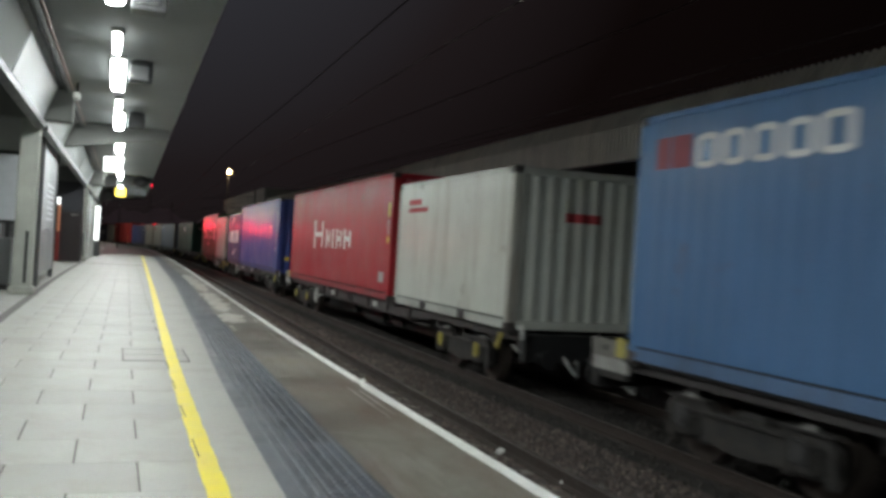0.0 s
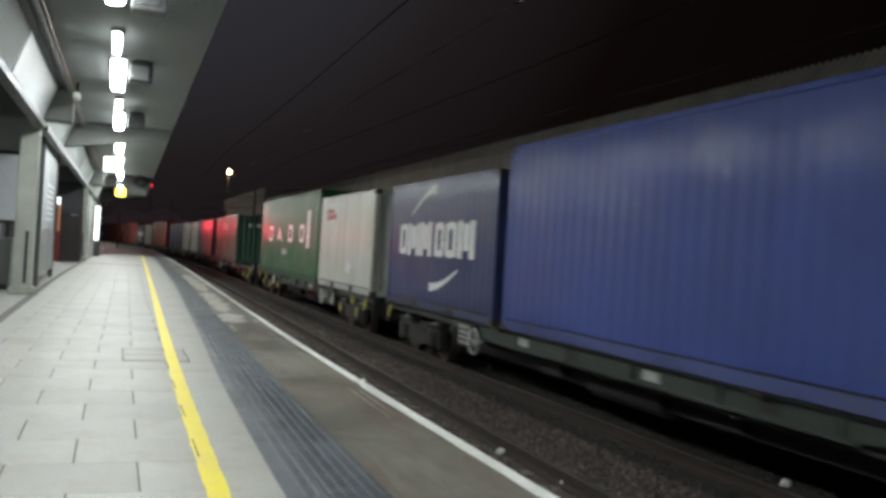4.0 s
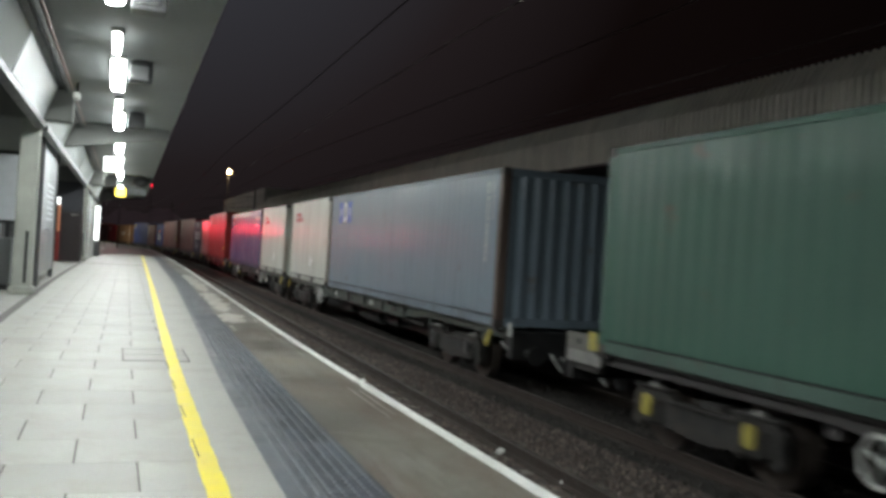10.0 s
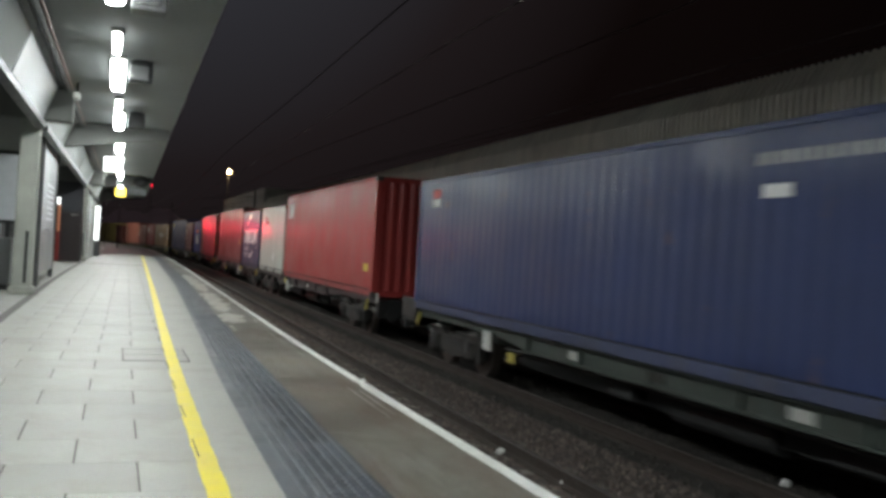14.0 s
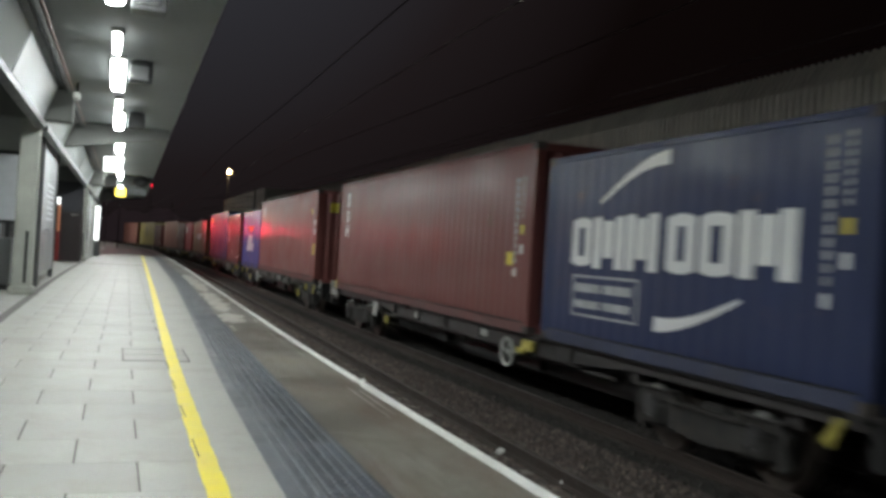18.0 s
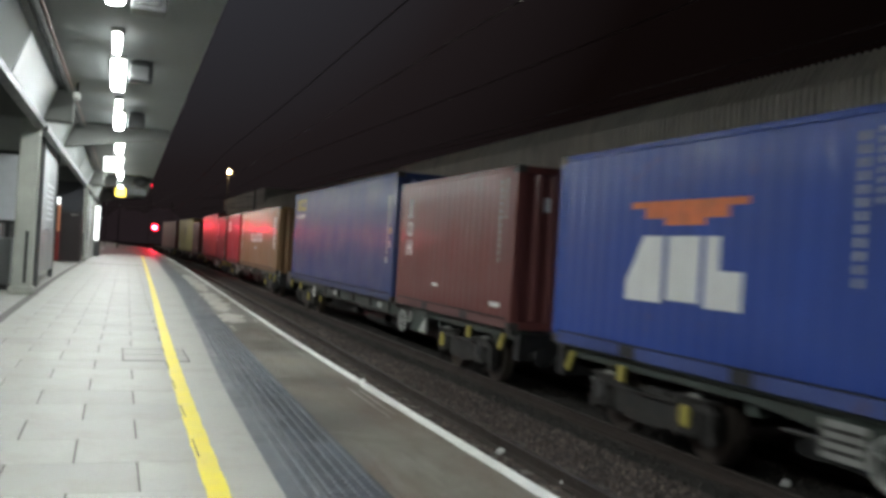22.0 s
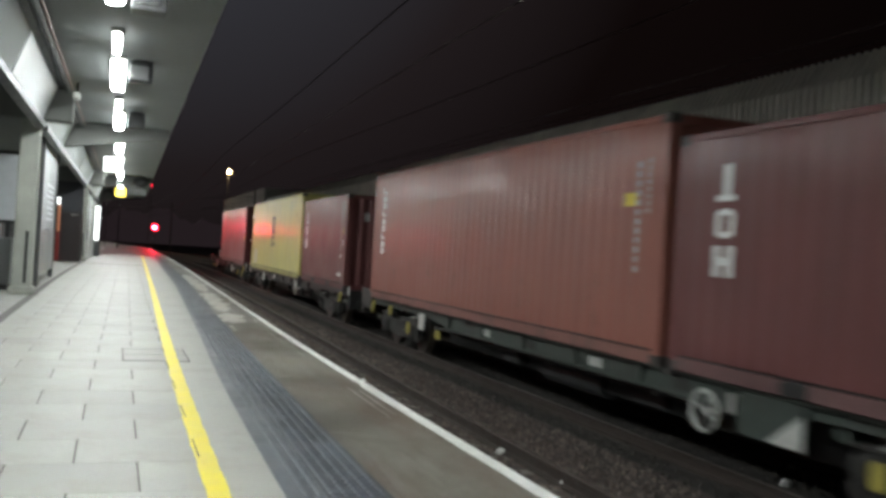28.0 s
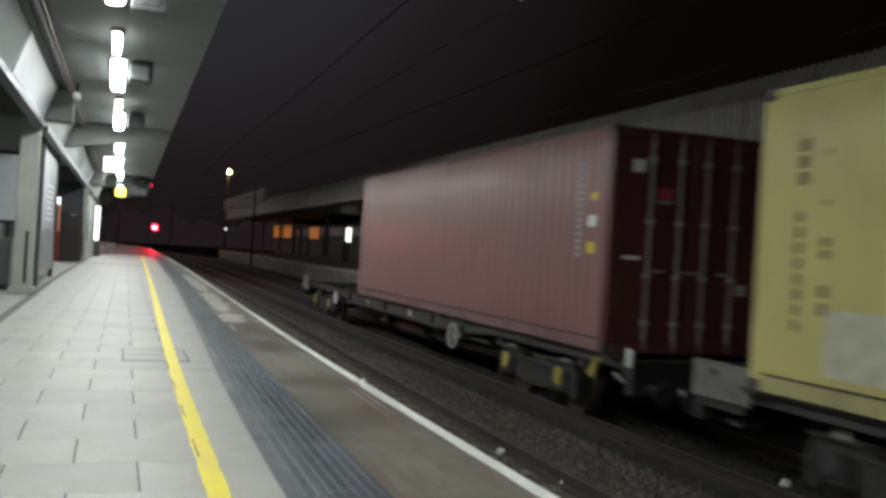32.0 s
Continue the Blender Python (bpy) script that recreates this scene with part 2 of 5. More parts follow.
# ================= plan: lines along the platform =================
def line(*pts):
    ys, xs = [p[0] for p in pts], [p[1] for p in pts]
    fy = np.arange(-260.0, 380.0, 1.0)
    fx = np.interp(fy, ys, xs)
    fx = np.convolve(np.pad(fx, 4, mode="edge"), np.ones(9) / 9, mode="valid")
    return lambda y: float(np.interp(y, fy, fx))


def bend(y):
    return 0.0011 * max(0.0, y - 75.0) ** 2


_near = line((-260, 0), (27, 0), (40, 0.15), (57, 0.42), (66, 0.6), (75, 0.67), (380, 0.67))
_edge = line((-260, 2.18), (9, 2.18), (12.3, 2.23), (21, 2.43), (35, 2.76), (58, 3.17), (75, 3.35), (380, 3.35))
_yel = line((-260, 0.47), (4.3, 0.515), (7.1, 0.56), (11.1, 0.64), (19.8, 0.86), (47.7, 1.48), (73, 2.0), (380, 2.3))
_tl = line((-260, 0.765), (5.3, 0.818), (7.1, 0.9), (12.6, 1.14), (25.2, 1.6), (48, 2.1), (75, 2.5), (380, 2.6))
_tr = line((-260, 1.27), (4.3, 1.31), (6.1, 1.38), (10.1, 1.47), (12.7, 1.55), (25.2, 1.98), (48, 2.5), (75, 2.9), (380, 3.0))
_kerb = line((-260, -1.26), (25, -1.26), (41, -1.06), (58, -0.8), (75, -0.6), (380, -0.6))


def track2(y):
    return 7.05 + _near(y) - bend(y)


def edge(y):
    return _edge(y) - bend(y)


def track1(y):
    return edge(y) + 1.46


def track3(y):
    return track2(y) + 3.45


def yellow(y):
    return _yel(y) - bend(y)


def tact_l(y):
    return _tl(y) - bend(y)


def tact_r(y):
    return _tr(y) - bend(y)


def kerb(y):
    return _kerb(y) - bend(y)


RAIL_Z = -0.915
_py = np.arange(-260.0, 360.0, 0.5)
_px = np.array([track2(y) for y in _py])
_ps = np.concatenate([[0], np.cumsum(np.hypot(np.diff(_px), np.diff(_py)))])
_ps -= np.interp(0.0, _py, _ps)


def on_track(s):
    """Place and heading on the train's track, s metres along it."""
    y = float(np.interp(s, _ps, _py))
    x = track2(y)
    h = math.atan2(track2(y + 1.5) - track2(y - 1.5), 3.0)
    return x, y, -math.degrees(h)


SPEED, GAIN = 8.595, 0.01126


def travel(t):
    return SPEED * (t - 16) + GAIN * (t - 16) ** 2 / 2


def ribbon(xl, xr, y0, y1, z, depth=0.02, step=1.0):
    g = Geo()
    n = max(1, round((y1 - y0) / step))
    ys = [y0 + (y1 - y0) * i / n for i in range(n + 1)]
    return g.sweep([[(xl(y), y, z), (xr(y), y, z), (xr(y), y, z - depth), (xl(y), y, z - depth)] for y in ys])


MOVERS = []
# ================= ground and tracks =================
single("ground", Geo().box(-2500, 2500, -400, 3000, -1.9, -1.35), M_GROUND, "dark ground beside the railway", "ground", kind="structure")
single("ballast_bed", ribbon(lambda y: edge(y) - 0.3, lambda y: 12.4 + 0.006 * y if y < 122 else track3(y) + 4, -60, 330, -1.082, 0.3, 3.0), M_BALLAST, "brown stone ballast between the tracks", "ballast", kind="structure")

RAIL_PROFILE = [(-0.07, 0), (0.07, 0), (0.07, 0.02), (0.012, 0.04), (0.012, 0.11), (0.036, 0.125), (0.036, 0.158), (-0.036, 0.158), (-0.036, 0.125), (-0.012, 0.11), (-0.012, 0.04), (-0.07, 0.02)]


def rail(centre, side):
    ys = list(np.arange(-40, 330, 3.0))
    g = Geo().sweep([[(centre(y) + side * 0.7525 + a, y, RAIL_Z - 0.158 + b) for a, b in RAIL_PROFILE] for y in ys])
    ob = single("rail", g, M_RAIL, "rusty steel running rail with a worn head", "rail", "running rails", "structure")
    top = Geo().sweep([[(centre(y) + side * 0.7525 + a, y, RAIL_Z + b) for a, b in ((-0.03, -0.004), (-0.03, 0.002), (0.03, 0.002), (0.03, -0.004))] for y in ys])
    part("rail_head", top, M_RAILTOP, ob, "polished running surface")


for centre in (track1, track2, track3):
    for side in (-1, 1):
        rail(centre, side)

sleeper = Geo().box(-1.25, 1.25, -0.12, 0.12, -0.14, 0.0, 0.03).mesh("sleeper")
for centre in (track1, track2):
    for k in range(124):
        y = -8.8 + k * 0.65
        ob = tagged(part("sleeper", sleeper, M_SLEEPER), "concrete sleeper half sunk in ballast", "sleeper", "track sleepers", "structure")
        ob.location = (centre(y), y, RAIL_Z - 0.16)

rng = np.random.default_rng(5)


def stones(n, x0, x1, y0, y1, z, lo, hi):
    g = Geo()
    base = np.array([(1, 0, 0), (-1, 0, 0), (0, 1, 0), (0, -1, 0), (0, 0, 1), (0, 0, -1)], float)
    tri = [(0, 2, 4), (2, 1, 4), (1, 3, 4), (3, 0, 4), (2, 0, 5), (1, 2, 5), (3, 1, 5), (0, 3, 5)]
    for _ in range(n):
        y = y0 + (y1 - y0) * rng.random() ** 1.6
        x = x0 + (x1 - x0) * rng.random()
        r = rng.uniform(lo, hi)
        q = base * rng.uniform(0.6, 1.2, (6, 1)) * r
        a = rng.uniform(0, 6.28)
        ca, sa = math.cos(a), math.sin(a)
        g.add([(x + ca * p[0] - sa * p[1], y + sa * p[0] + ca * p[1], z + p[2] * 0.8 + rng.uniform(-0.015, 0.02)) for p in q], tri)
    return g


single("ballast_stones", stones(21000, 2.3, 5.75, 3.0, 40.0, -1.078, 0.016, 0.046), M_STONE, "loose angular ballast stones round the sleepers", "ballast", kind="stuff")

# shadow below the wagons painted as a dark oily ribbon
single("oily_ballast", ribbon(lambda y: track2(y) - 1.22, lambda y: track2(y) + 1.22, -40, 200, -1.074, 0.01, 3.0), M_DARKBED, "oily ballast darkened for the shadow of the train", "ballast", kind="structure")
single("track_ballast", ribbon(lambda y: edge(y) - 0.1, lambda y: track1(y) - 0.62, -40, 120, -1.077, 0.01, 3.0), M_DARKBED, "dark ballast below the platform edge", "ballast", kind="structure")
# stones under the wagons, their shade put into the colour with the oil
single("oily_stones", stones(7000, 5.75, 8.3, 3.0, 34.0, -1.07, 0.016, 0.045), M_SHADESTONE, "oily stones between the rails, darkened for the train's shadow", "ballast", kind="stuff")
for x, y, r in ((6.94, 7.85, 0.07), (4.41, 8.14, 0.05), (4.35, 9.58, 0.06), (4.15, 15.0, 0.05)):
    g = Geo()
    n_ = 7
    g.sweep([[(x + r * f * math.cos(a) * (1 + 0.3 * math.sin(3 * a + i)), y + r * f * math.sin(a), -1.06 + r * h) for a in np.linspace(0, 2 * math.pi, n_ + 1)[:-1]] for i, (f, h) in enumerate(((0.5, -0.4), (1.0, 0.0), (0.8, 0.6), (0.25, 0.9)))])
    single("litter", g, M_WHITE, "pale crumpled litter lying on the ballast", "litter", "litter on the ballast")

# ================= near platform =================
single("platform_body", ribbon(lambda y: -14.0 - bend(y), lambda y: edge(y) - 0.02, -30, 260, -0.035, 1.2, 2.0), M_WALL, "concrete body of the near platform", "platform", kind="structure")
single("platform_tarmac", ribbon(lambda y: tact_r(y) + 0.004, lambda y: edge(y) - 0.055, -30, 260, 0.0, 0.03), M_TARMAC, "worn brownish tarmac strip along the platform edge", "pavement", kind="structure")
single("platform_far_surface", ribbon(lambda y: kerb(y), lambda y: tact_r(y), 57, 260, -0.002, 0.03, 2.0), M_FARTAR, "dark tarmac at the far end of the platform", "pavement", kind="structure")
single("platform_edge_line", ribbon(lambda y: edge(y) - (0.092 if y < 7.7 else 0.06 if y < 7.9 else 0.08) + 0.0025 * math.sin(7 * y), lambda y: edge(y), -10, 260, 0.004, 0.16, 0.2), M_WHITE, "white painted coping along the platform edge", "edge line", kind="structure")
safety = single("platform_yellow_line", ribbon(lambda y: yellow(y) - 0.055 + 0.003 * math.sin(9 * y) + 0.003 * math.sin(23 * y), lambda y: yellow(y) + 0.055 + 0.003 * math.sin(11 * y + 2) + 0.002 * math.sin(29 * y), -10, 57.5, 0.008, 0.003, 0.12), M_YELLOW, "bright yellow painted safety line on paving", "safety line", kind="structure")
single("kerb_drain", ribbon(lambda y: kerb(y) - 0.12, lambda y: kerb(y), -30, 57, 0.002, 0.03), M_JOINT, "dark drain channel along the paving", "drain", kind="structure")
single("forecourt_paving", ribbon(lambda y: -9.0, lambda y: kerb(y) - 0.122, -30, 62, 0.0, 0.03), M_SLAB, "pale concrete paving below the station building", "pavement", kind="structure")
tactile = single("tactile_strip", ribbon(lambda y: tact_l(y) - 0.012, tact_r, -30, 56.9, 0.004, 0.03), M_TACTILE, "dark blue-grey tactile paving strip", "tactile paving", kind="structure")

# ================= train =================
W = 2.438
PITCH, DEPTH = 0.278, 0.007


def side_x(u):
    """Depth of the corrugation at u metres along a side, 0 outside, 1 inside."""
    f = (u / PITCH) % 1.0
    if f < 0.26:
        return 0.0
    if f < 0.5:
        return (f - 0.26) / 0.24
    if f < 0.76:
        return 1.0
    return (1.0 - f) / 0.24


def side_knots(a, b):
    ks = {round(a, 4), round(b, 4)}
    k = math.floor(a / PITCH)
    while k * PITCH < b:
        for f in (0, 0.26, 0.5, 0.76):
            u = (k + f) * PITCH
            if a < u < b:
                ks.add(round(u, 4))
        k += 1
    return sorted(ks)


def corrugated(span, z0, z1, pitch_scale=1.0):
    ks = side_knots(0.0, span / pitch_scale)
    return [(k * pitch_scale, side_x(k)) for k in ks]


def pieces(quads):
    """Groups of quads that touch each other."""
    groups = []
    for q in quads:
        box = (q[0], q[1], min(q[2:4]), max(q[4:6]))
        hit = [g for g in groups if any(o[0] <= box[1] + 0.01 and box[0] <= o[1] + 0.01 and min(o[2:4]) <= box[3] + 0.01 and box[2] <= max(o[4:6]) + 0.01 for o in g)]
        groups = [g for g in groups if g not in hit] + [[q] + [o for g in hit for o in g]]
    return groups


def container(s_far, length, high, mat, marks=(), end="front", end_marks=(), label="", pockets=False, door_mat=None, door_marks=()):
    """A container whose far end stands s_far metres along the track at 16 s."""
    L, H = length, high
    root = thing("shipping_container", label, "container", "containers on the train")
    h = W / 2
    yf = L / 2
    for sx in (-1, 1):
        pr = corrugated(L - 0.30, 0, 0)
        rows = [[(sx * (h - 0.012 - DEPTH * d), yf - 0.15 - u, 0.185), (sx * (h - 0.012 - DEPTH * d), yf - 0.15 - u, H - 0.075)] for u, d in pr]
        part("side_panel", Geo().sweep(rows, closed=False), mat, root)
        part("top_rail", Geo().box(*sorted((sx * h, sx * (h - 0.06))), -yf + 0.15, yf - 0.15, H - 0.085, H - 0.012, 0.006), mat, root)
        part("bottom_rail", Geo().box(*sorted((sx * h, sx * (h - 0.08))), -yf + 0.15, yf - 0.15, 0.012, 0.16, 0.006), dusty(mat), root)
        part("rail_seam", Geo().box(*sorted((sx * (h - 0.04), sx * (h - 0.07))), -yf + 0.15, yf - 0.15, 0.155, 0.2), M_DARK, root, "dark seam above the bottom rail")
        for e in (-1, 1):
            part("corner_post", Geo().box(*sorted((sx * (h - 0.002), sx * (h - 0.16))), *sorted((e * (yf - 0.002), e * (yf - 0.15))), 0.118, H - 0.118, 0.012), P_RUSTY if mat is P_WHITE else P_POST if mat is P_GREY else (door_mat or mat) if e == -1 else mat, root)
            for z in (0.0, H - 0.118):
                part("corner_casting", Geo().box(*sorted((sx * h, sx * (h - 0.162))), *sorted((e * yf, e * (yf - 0.178))), z, z + 0.118, 0.01), M_CAST, root)
    rows = [[(x, yf - 0.15 - u, H - 0.02 - 0.016 * d) for x in (-h + 0.06, h - 0.06)] for u, d in corrugated(L - 0.30, 0, 0)]
    part("roof_panel", Geo().sweep(rows, closed=False), mat, root)
    part("floor_frame", Geo().box(-h + 0.08, h - 0.08, -yf + 0.15, yf - 0.15, 0.03, 0.15), M_DARK, root)
    for e in (-1, 1):
        kind = end if e == -1 else ("door" if end == "front" else "front")
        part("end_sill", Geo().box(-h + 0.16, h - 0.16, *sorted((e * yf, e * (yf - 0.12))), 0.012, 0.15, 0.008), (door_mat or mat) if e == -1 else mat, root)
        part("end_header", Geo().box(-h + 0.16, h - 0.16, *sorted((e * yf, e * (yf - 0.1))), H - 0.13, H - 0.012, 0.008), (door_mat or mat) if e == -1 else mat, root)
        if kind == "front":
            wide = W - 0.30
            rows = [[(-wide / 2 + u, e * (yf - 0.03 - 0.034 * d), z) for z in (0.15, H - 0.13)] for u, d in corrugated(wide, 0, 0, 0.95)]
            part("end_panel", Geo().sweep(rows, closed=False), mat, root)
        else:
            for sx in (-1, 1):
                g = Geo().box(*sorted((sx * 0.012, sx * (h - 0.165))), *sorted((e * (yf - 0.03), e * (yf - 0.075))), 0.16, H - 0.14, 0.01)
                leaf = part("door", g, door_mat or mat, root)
                for name, mk, (x0, x1, z0, z1) in door_marks:
                    if x0 * sx > 0:
                        part(name, Geo().box(x0, x1, *sorted((e * (yf - 0.03), e * (yf - 0.026))), z0, z1), mk, leaf)
                for x in (0.2, 0.64):
                    y = e * (yf - 0.008)
                    g = Geo().cyl((sx * x, y, 0.05), (sx * x, y, H - 0.05), 0.019, 8)
                    for z in (0.4, 1.0, 1.7, H - 0.4):
                        g.box(sx * x - 0.05, sx * x + 0.05, y - 0.028, y + 0.02, z - 0.03, z + 0.03)
                    g.box(*sorted((sx * x, sx * (x - 0.22))), y - 0.02, y + 0.012, 1.05, 1.085)
                    part("locking_bar", g, M_BAR, leaf, "worn grey locking bar")
    if pockets:
        for y in (-1.05, 1.05):
            part("fork_pocket", Geo().box(-h - 0.006, -h + 0.1, y - 0.17, y + 0.17, 0.02, 0.16), M_DARK, root, "dark fork pocket opening")
    for name, mk, quads in marks:
        small = name in ("id_print", "sub_print", "print", "web_print", "vertical_mark", "slogan", "info_box")
        for group_ in ([quads] if small else pieces(quads)):
            g = Geo()
            for u0, u1, b0, b1, t0, t1 in group_:
                rows = []
                for k in side_knots(u0 - 0.15, u1 - 0.15):
                    f = (k + 0.15 - u0) / (u1 - u0)
                    x = -(h - 0.012 - DEPTH * side_x(k) + 0.003)
                    rows.append([(x, yf - 0.15 - k, b0 + (b1 - b0) * f), (x, yf - 0.15 - k, t0 + (t1 - t0) * f)])
                g.sweep(rows, closed=False)
            ob = part(name, g, mk, root)
            if small:
                ob["kind"] = "stuff"
    for name, mk, (x0, x1, z0, z1) in end_marks:
        rows = [[(-W / 2 + 0.15 + u, -(yf - 0.03 - 0.034 * d + 0.003), z) for z in (z0, z1)] for u, d in corrugated(W - 0.30, 0, 0, 0.95) if x0 <= -W / 2 + 0.15 + u <= x1]
        part(name, Geo().sweep(rows, closed=False), mk, root)
    MOVERS.append((root, s_far - L / 2, DECK_Z))
    return root


DECK_Z = 0.07
STD, HC, FT40, FT20 = 2.591, 2.896, 12.192, 6.058


_rails = {}


def dusty(mat):
    """The paint of a container's bottom rail, grey with road dust."""
    if mat.name not in _rails:
        c = mat["paint"]
        _rails[mat.name] = paint("dusty_" + mat.name, tuple(0.75 * v + 0.05 for v in c), 0.7, 0.6, (0.1, 0.095, 0.085), 0.2)
    return _rails[mat.name]


def paint(name, colour, rough=0.5, dirty=0.35, dirt=None, vary=0.1):
    m = material(name, colour, rough, 0.0, vary=vary, scale=0.9, fine=40, bump=0.06, dist=0.004, streak=0.85, dirty=dirty, dirt=dirt or tuple(c * 0.45 + 0.02 for c in colour), rough_var=0.12)
    m["paint"] = colour
    nt = m.node_tree
    bsdf = nt.nodes["Principled BSDF"]
    tc, shift, spots = (nt.nodes.new(k) for k in ("ShaderNodeTexCoord", "ShaderNodeVectorMath", "ShaderNodeTexNoise"))
    nt.links.new(tc.outputs["Object"], shift.inputs[0])
    shift.inputs[1].default_value = (colour[0] * 71, colour[1] * 53, colour[2] * 37)
    spots.inputs["Scale"].default_value, spots.inputs["Detail"].default_value, spots.inputs["Roughness"].default_value = 1.7, 9, 0.7
    nt.links.new(shift.outputs["Vector"], spots.inputs["Vector"])
    edge_ = nt.nodes.new("ShaderNodeMapRange")
    edge_.inputs["From Min"].default_value, edge_.inputs["From Max"].default_value, edge_.inputs["To Max"].default_value = 0.61, 0.7, 0.55
    nt.links.new(spots.outputs["Fac"], edge_.inputs["Value"])
    rust = nt.nodes.new("ShaderNodeMix")
    rust.data_type = "RGBA"
    rust.inputs["B"].default_value = (0.14, 0.085, 0.055, 1)
    nt.links.new(edge_.outputs["Result"], rust.inputs["Factor"])
    nt.links.new(bsdf.inputs["Base Color"].links[0].from_socket, rust.inputs["A"])
    nt.links.new(rust.outputs["Result"], bsdf.inputs["Base Color"])
    m.node_tree.nodes["Principled BSDF"].inputs["Coat Weight"].default_value = 0.24
    m.node_tree.nodes["Principled BSDF"].inputs["Coat Roughness"].default_value = 0.17
    bsdf.inputs["Specular IOR Level"].default_value = 0.22
    return m


M_CAST = material("corner_casting_steel", (0.08, 0.07, 0.065), 0.7, 0.2, dirty=0.4)
M_BAR = material("galvanised_bar", (0.36, 0.34, 0.33), 0.5, 0.2)
INK_W = material("white_lettering", (0.85, 0.87, 0.86), 0.55, vary=0.06, scale=2)
INK_R = material("red_lettering", (0.5, 0.05, 0.06), 0.55, vary=0.1)
INK_DR = material("dull_red_lettering", (0.3, 0.07, 0.09), 0.6, vary=0.15)
INK_Y = material("yellow_sticker", (0.72, 0.58, 0.05), 0.5, vary=0.1)
# pale patches paint the lamp's reflection on glossy black ink
INK_K = material("sheen_black_lettering", (0.09, 0.088, 0.085), 0.5, vary=0.4, scale=3, dirty=0.8, dirt=(0.42, 0.39, 0.26))
INK_D = material("faded_brown_lettering", (0.2, 0.17, 0.07), 0.6, dirty=0.5)
INK_P = material("yellowed_sticker", (0.62, 0.61, 0.47), 0.6, dirty=0.4)
INK_O = material("orange_lettering", (0.75, 0.2, 0.07), 0.55)
INK_B = material("blue_lettering", (0.06, 0.12, 0.5), 0.5)
INK_G = material("faded_grey_lettering", (0.5, 0.52, 0.53), 0.6, dirty=0.6)


def block(u0, u1, z0, z1, lean=0.0):
    return [(u0, u1, z0, z0 + lean, z1, z1 + lean)]


def ring(u0, u1, z0, z1, w=0.14):
    """A block with a hole, for a round mark."""
    return [(u0, u0 + w, z0 + 0.04, z0, z1 - 0.04, z1), (u1 - w, u1, z0, z0 + 0.04, z1, z1 - 0.04), (u0 + w, u1 - w, z0, z0, z0 + w * 0.7, z0 + w * 0.7), (u0 + w, u1 - w, z1 - w * 0.7, z1 - w * 0.7, z1, z1)]


def wedge(u0, u1, z0, z1, w=0.14):
    m = (u0 + u1) / 2
    return [(u0, m, z0, z1 - w * 2, z0 + 0.05, z1), (m, u1, z1 - w * 2, z0, z1, z0 + 0.05)]


def bars(u0, u1, z0, z1, n=8, fill=0.7):
    """A column of short bars for small print."""
    st = (z1 - z0) / n
    return [(u0, u1, z0 + i * st, z0 + i * st, z0 + (i + fill) * st, z0 + (i + fill) * st) for i in range(n)]


def words(u0, u1, z0, z1, n=6, fill=0.7):
    st = (u1 - u0) / n
    return [(u0 + i * st, u0 + (i + fill) * st, z0, z0, z1, z1) for i in range(n)]


def glyphs(u0, u1, z0, z1, n):
    """A column of letter-like marks."""
    out, st = [], (z1 - z0) / n
    for i in range(n):
        a, b = z0 + i * st, z0 + (i + 0.8) * st
        out += (ring(u0, u1, a, b, (u1 - u0) * 0.28), wedge(u0, u1, a, b, (u1 - u0) * 0.25), block(u0, u0 + (u1 - u0) * 0.35, a, b) + block(u0 + (u1 - u0) * 0.35, u1, a, a + st * 0.25))[i % 3]
    return out


def swoosh(u0, u1, z0, z1, w=0.09, up=True):
    out = []
    n = 5
    f = (lambda i: z0 + (z1 - z0 - w) * math.sin(i / n * math.pi / 2)) if up else (lambda i: z0 + (z1 - z0 - w) * (1 - math.cos(i / n * math.pi / 2)))
    for i in range(n):
        a, b = u0 + (u1 - u0) * i / n, u0 + (u1 - u0) * (i + 1) / n
        out.append((a, b, f(i), f(i + 1), f(i) + w, f(i + 1) + w))
    return out


def bird(u, z):
    """A small emblem of two slanted wings."""
    return [(u, u + 0.1, z + 0.14, z + 0.07, z + 0.33, z + 0.27), (u + 0.1, u + 0.26, z + 0.04, z + 0.05, z + 0.27, z + 0.15), (u + 0.26, u + 0.52, z + 0.05, z + 0.17, z + 0.15, z + 0.21), (u - 0.08, u + 0.1, z - 0.03, z + 0.02, z + 0.04, z + 0.1), (u + 0.12, u + 0.4, z - 0.04, z - 0.01, z + 0.01, z + 0.05)]


def id_marks(L, yel=True):
    m = [("id_print", INK_G, bars(L - 0.62, L - 0.55, 1.05, 2.4, 12, 0.72) + bars(L - 0.4, L - 0.345, 1.75, 2.42, 8, 0.7))]
    if yel:
        m.append(("caution_sticker", INK_Y, block(L - 0.43, L - 0.32, 1.5, 1.64)))
        m.append(("data_sticker", INK_W, block(L - 0.42, L - 0.33, 1.2, 1.34) + block(L - 0.62, L - 0.55, 0.85, 0.98)))
    return m


def wide_logo(u0):
    return [("logo", INK_R, ring(u0, u0 + 0.4, 1.9, 2.22, 0.1) + words(u0 + 0.42, u0 + 1.25, 1.92, 2.06, 3, 0.8) + block(u0 + 0.42, u0 + 0.9, 2.1, 2.2)), ("emblem", INK_W, bird(3.45, 0.52))]


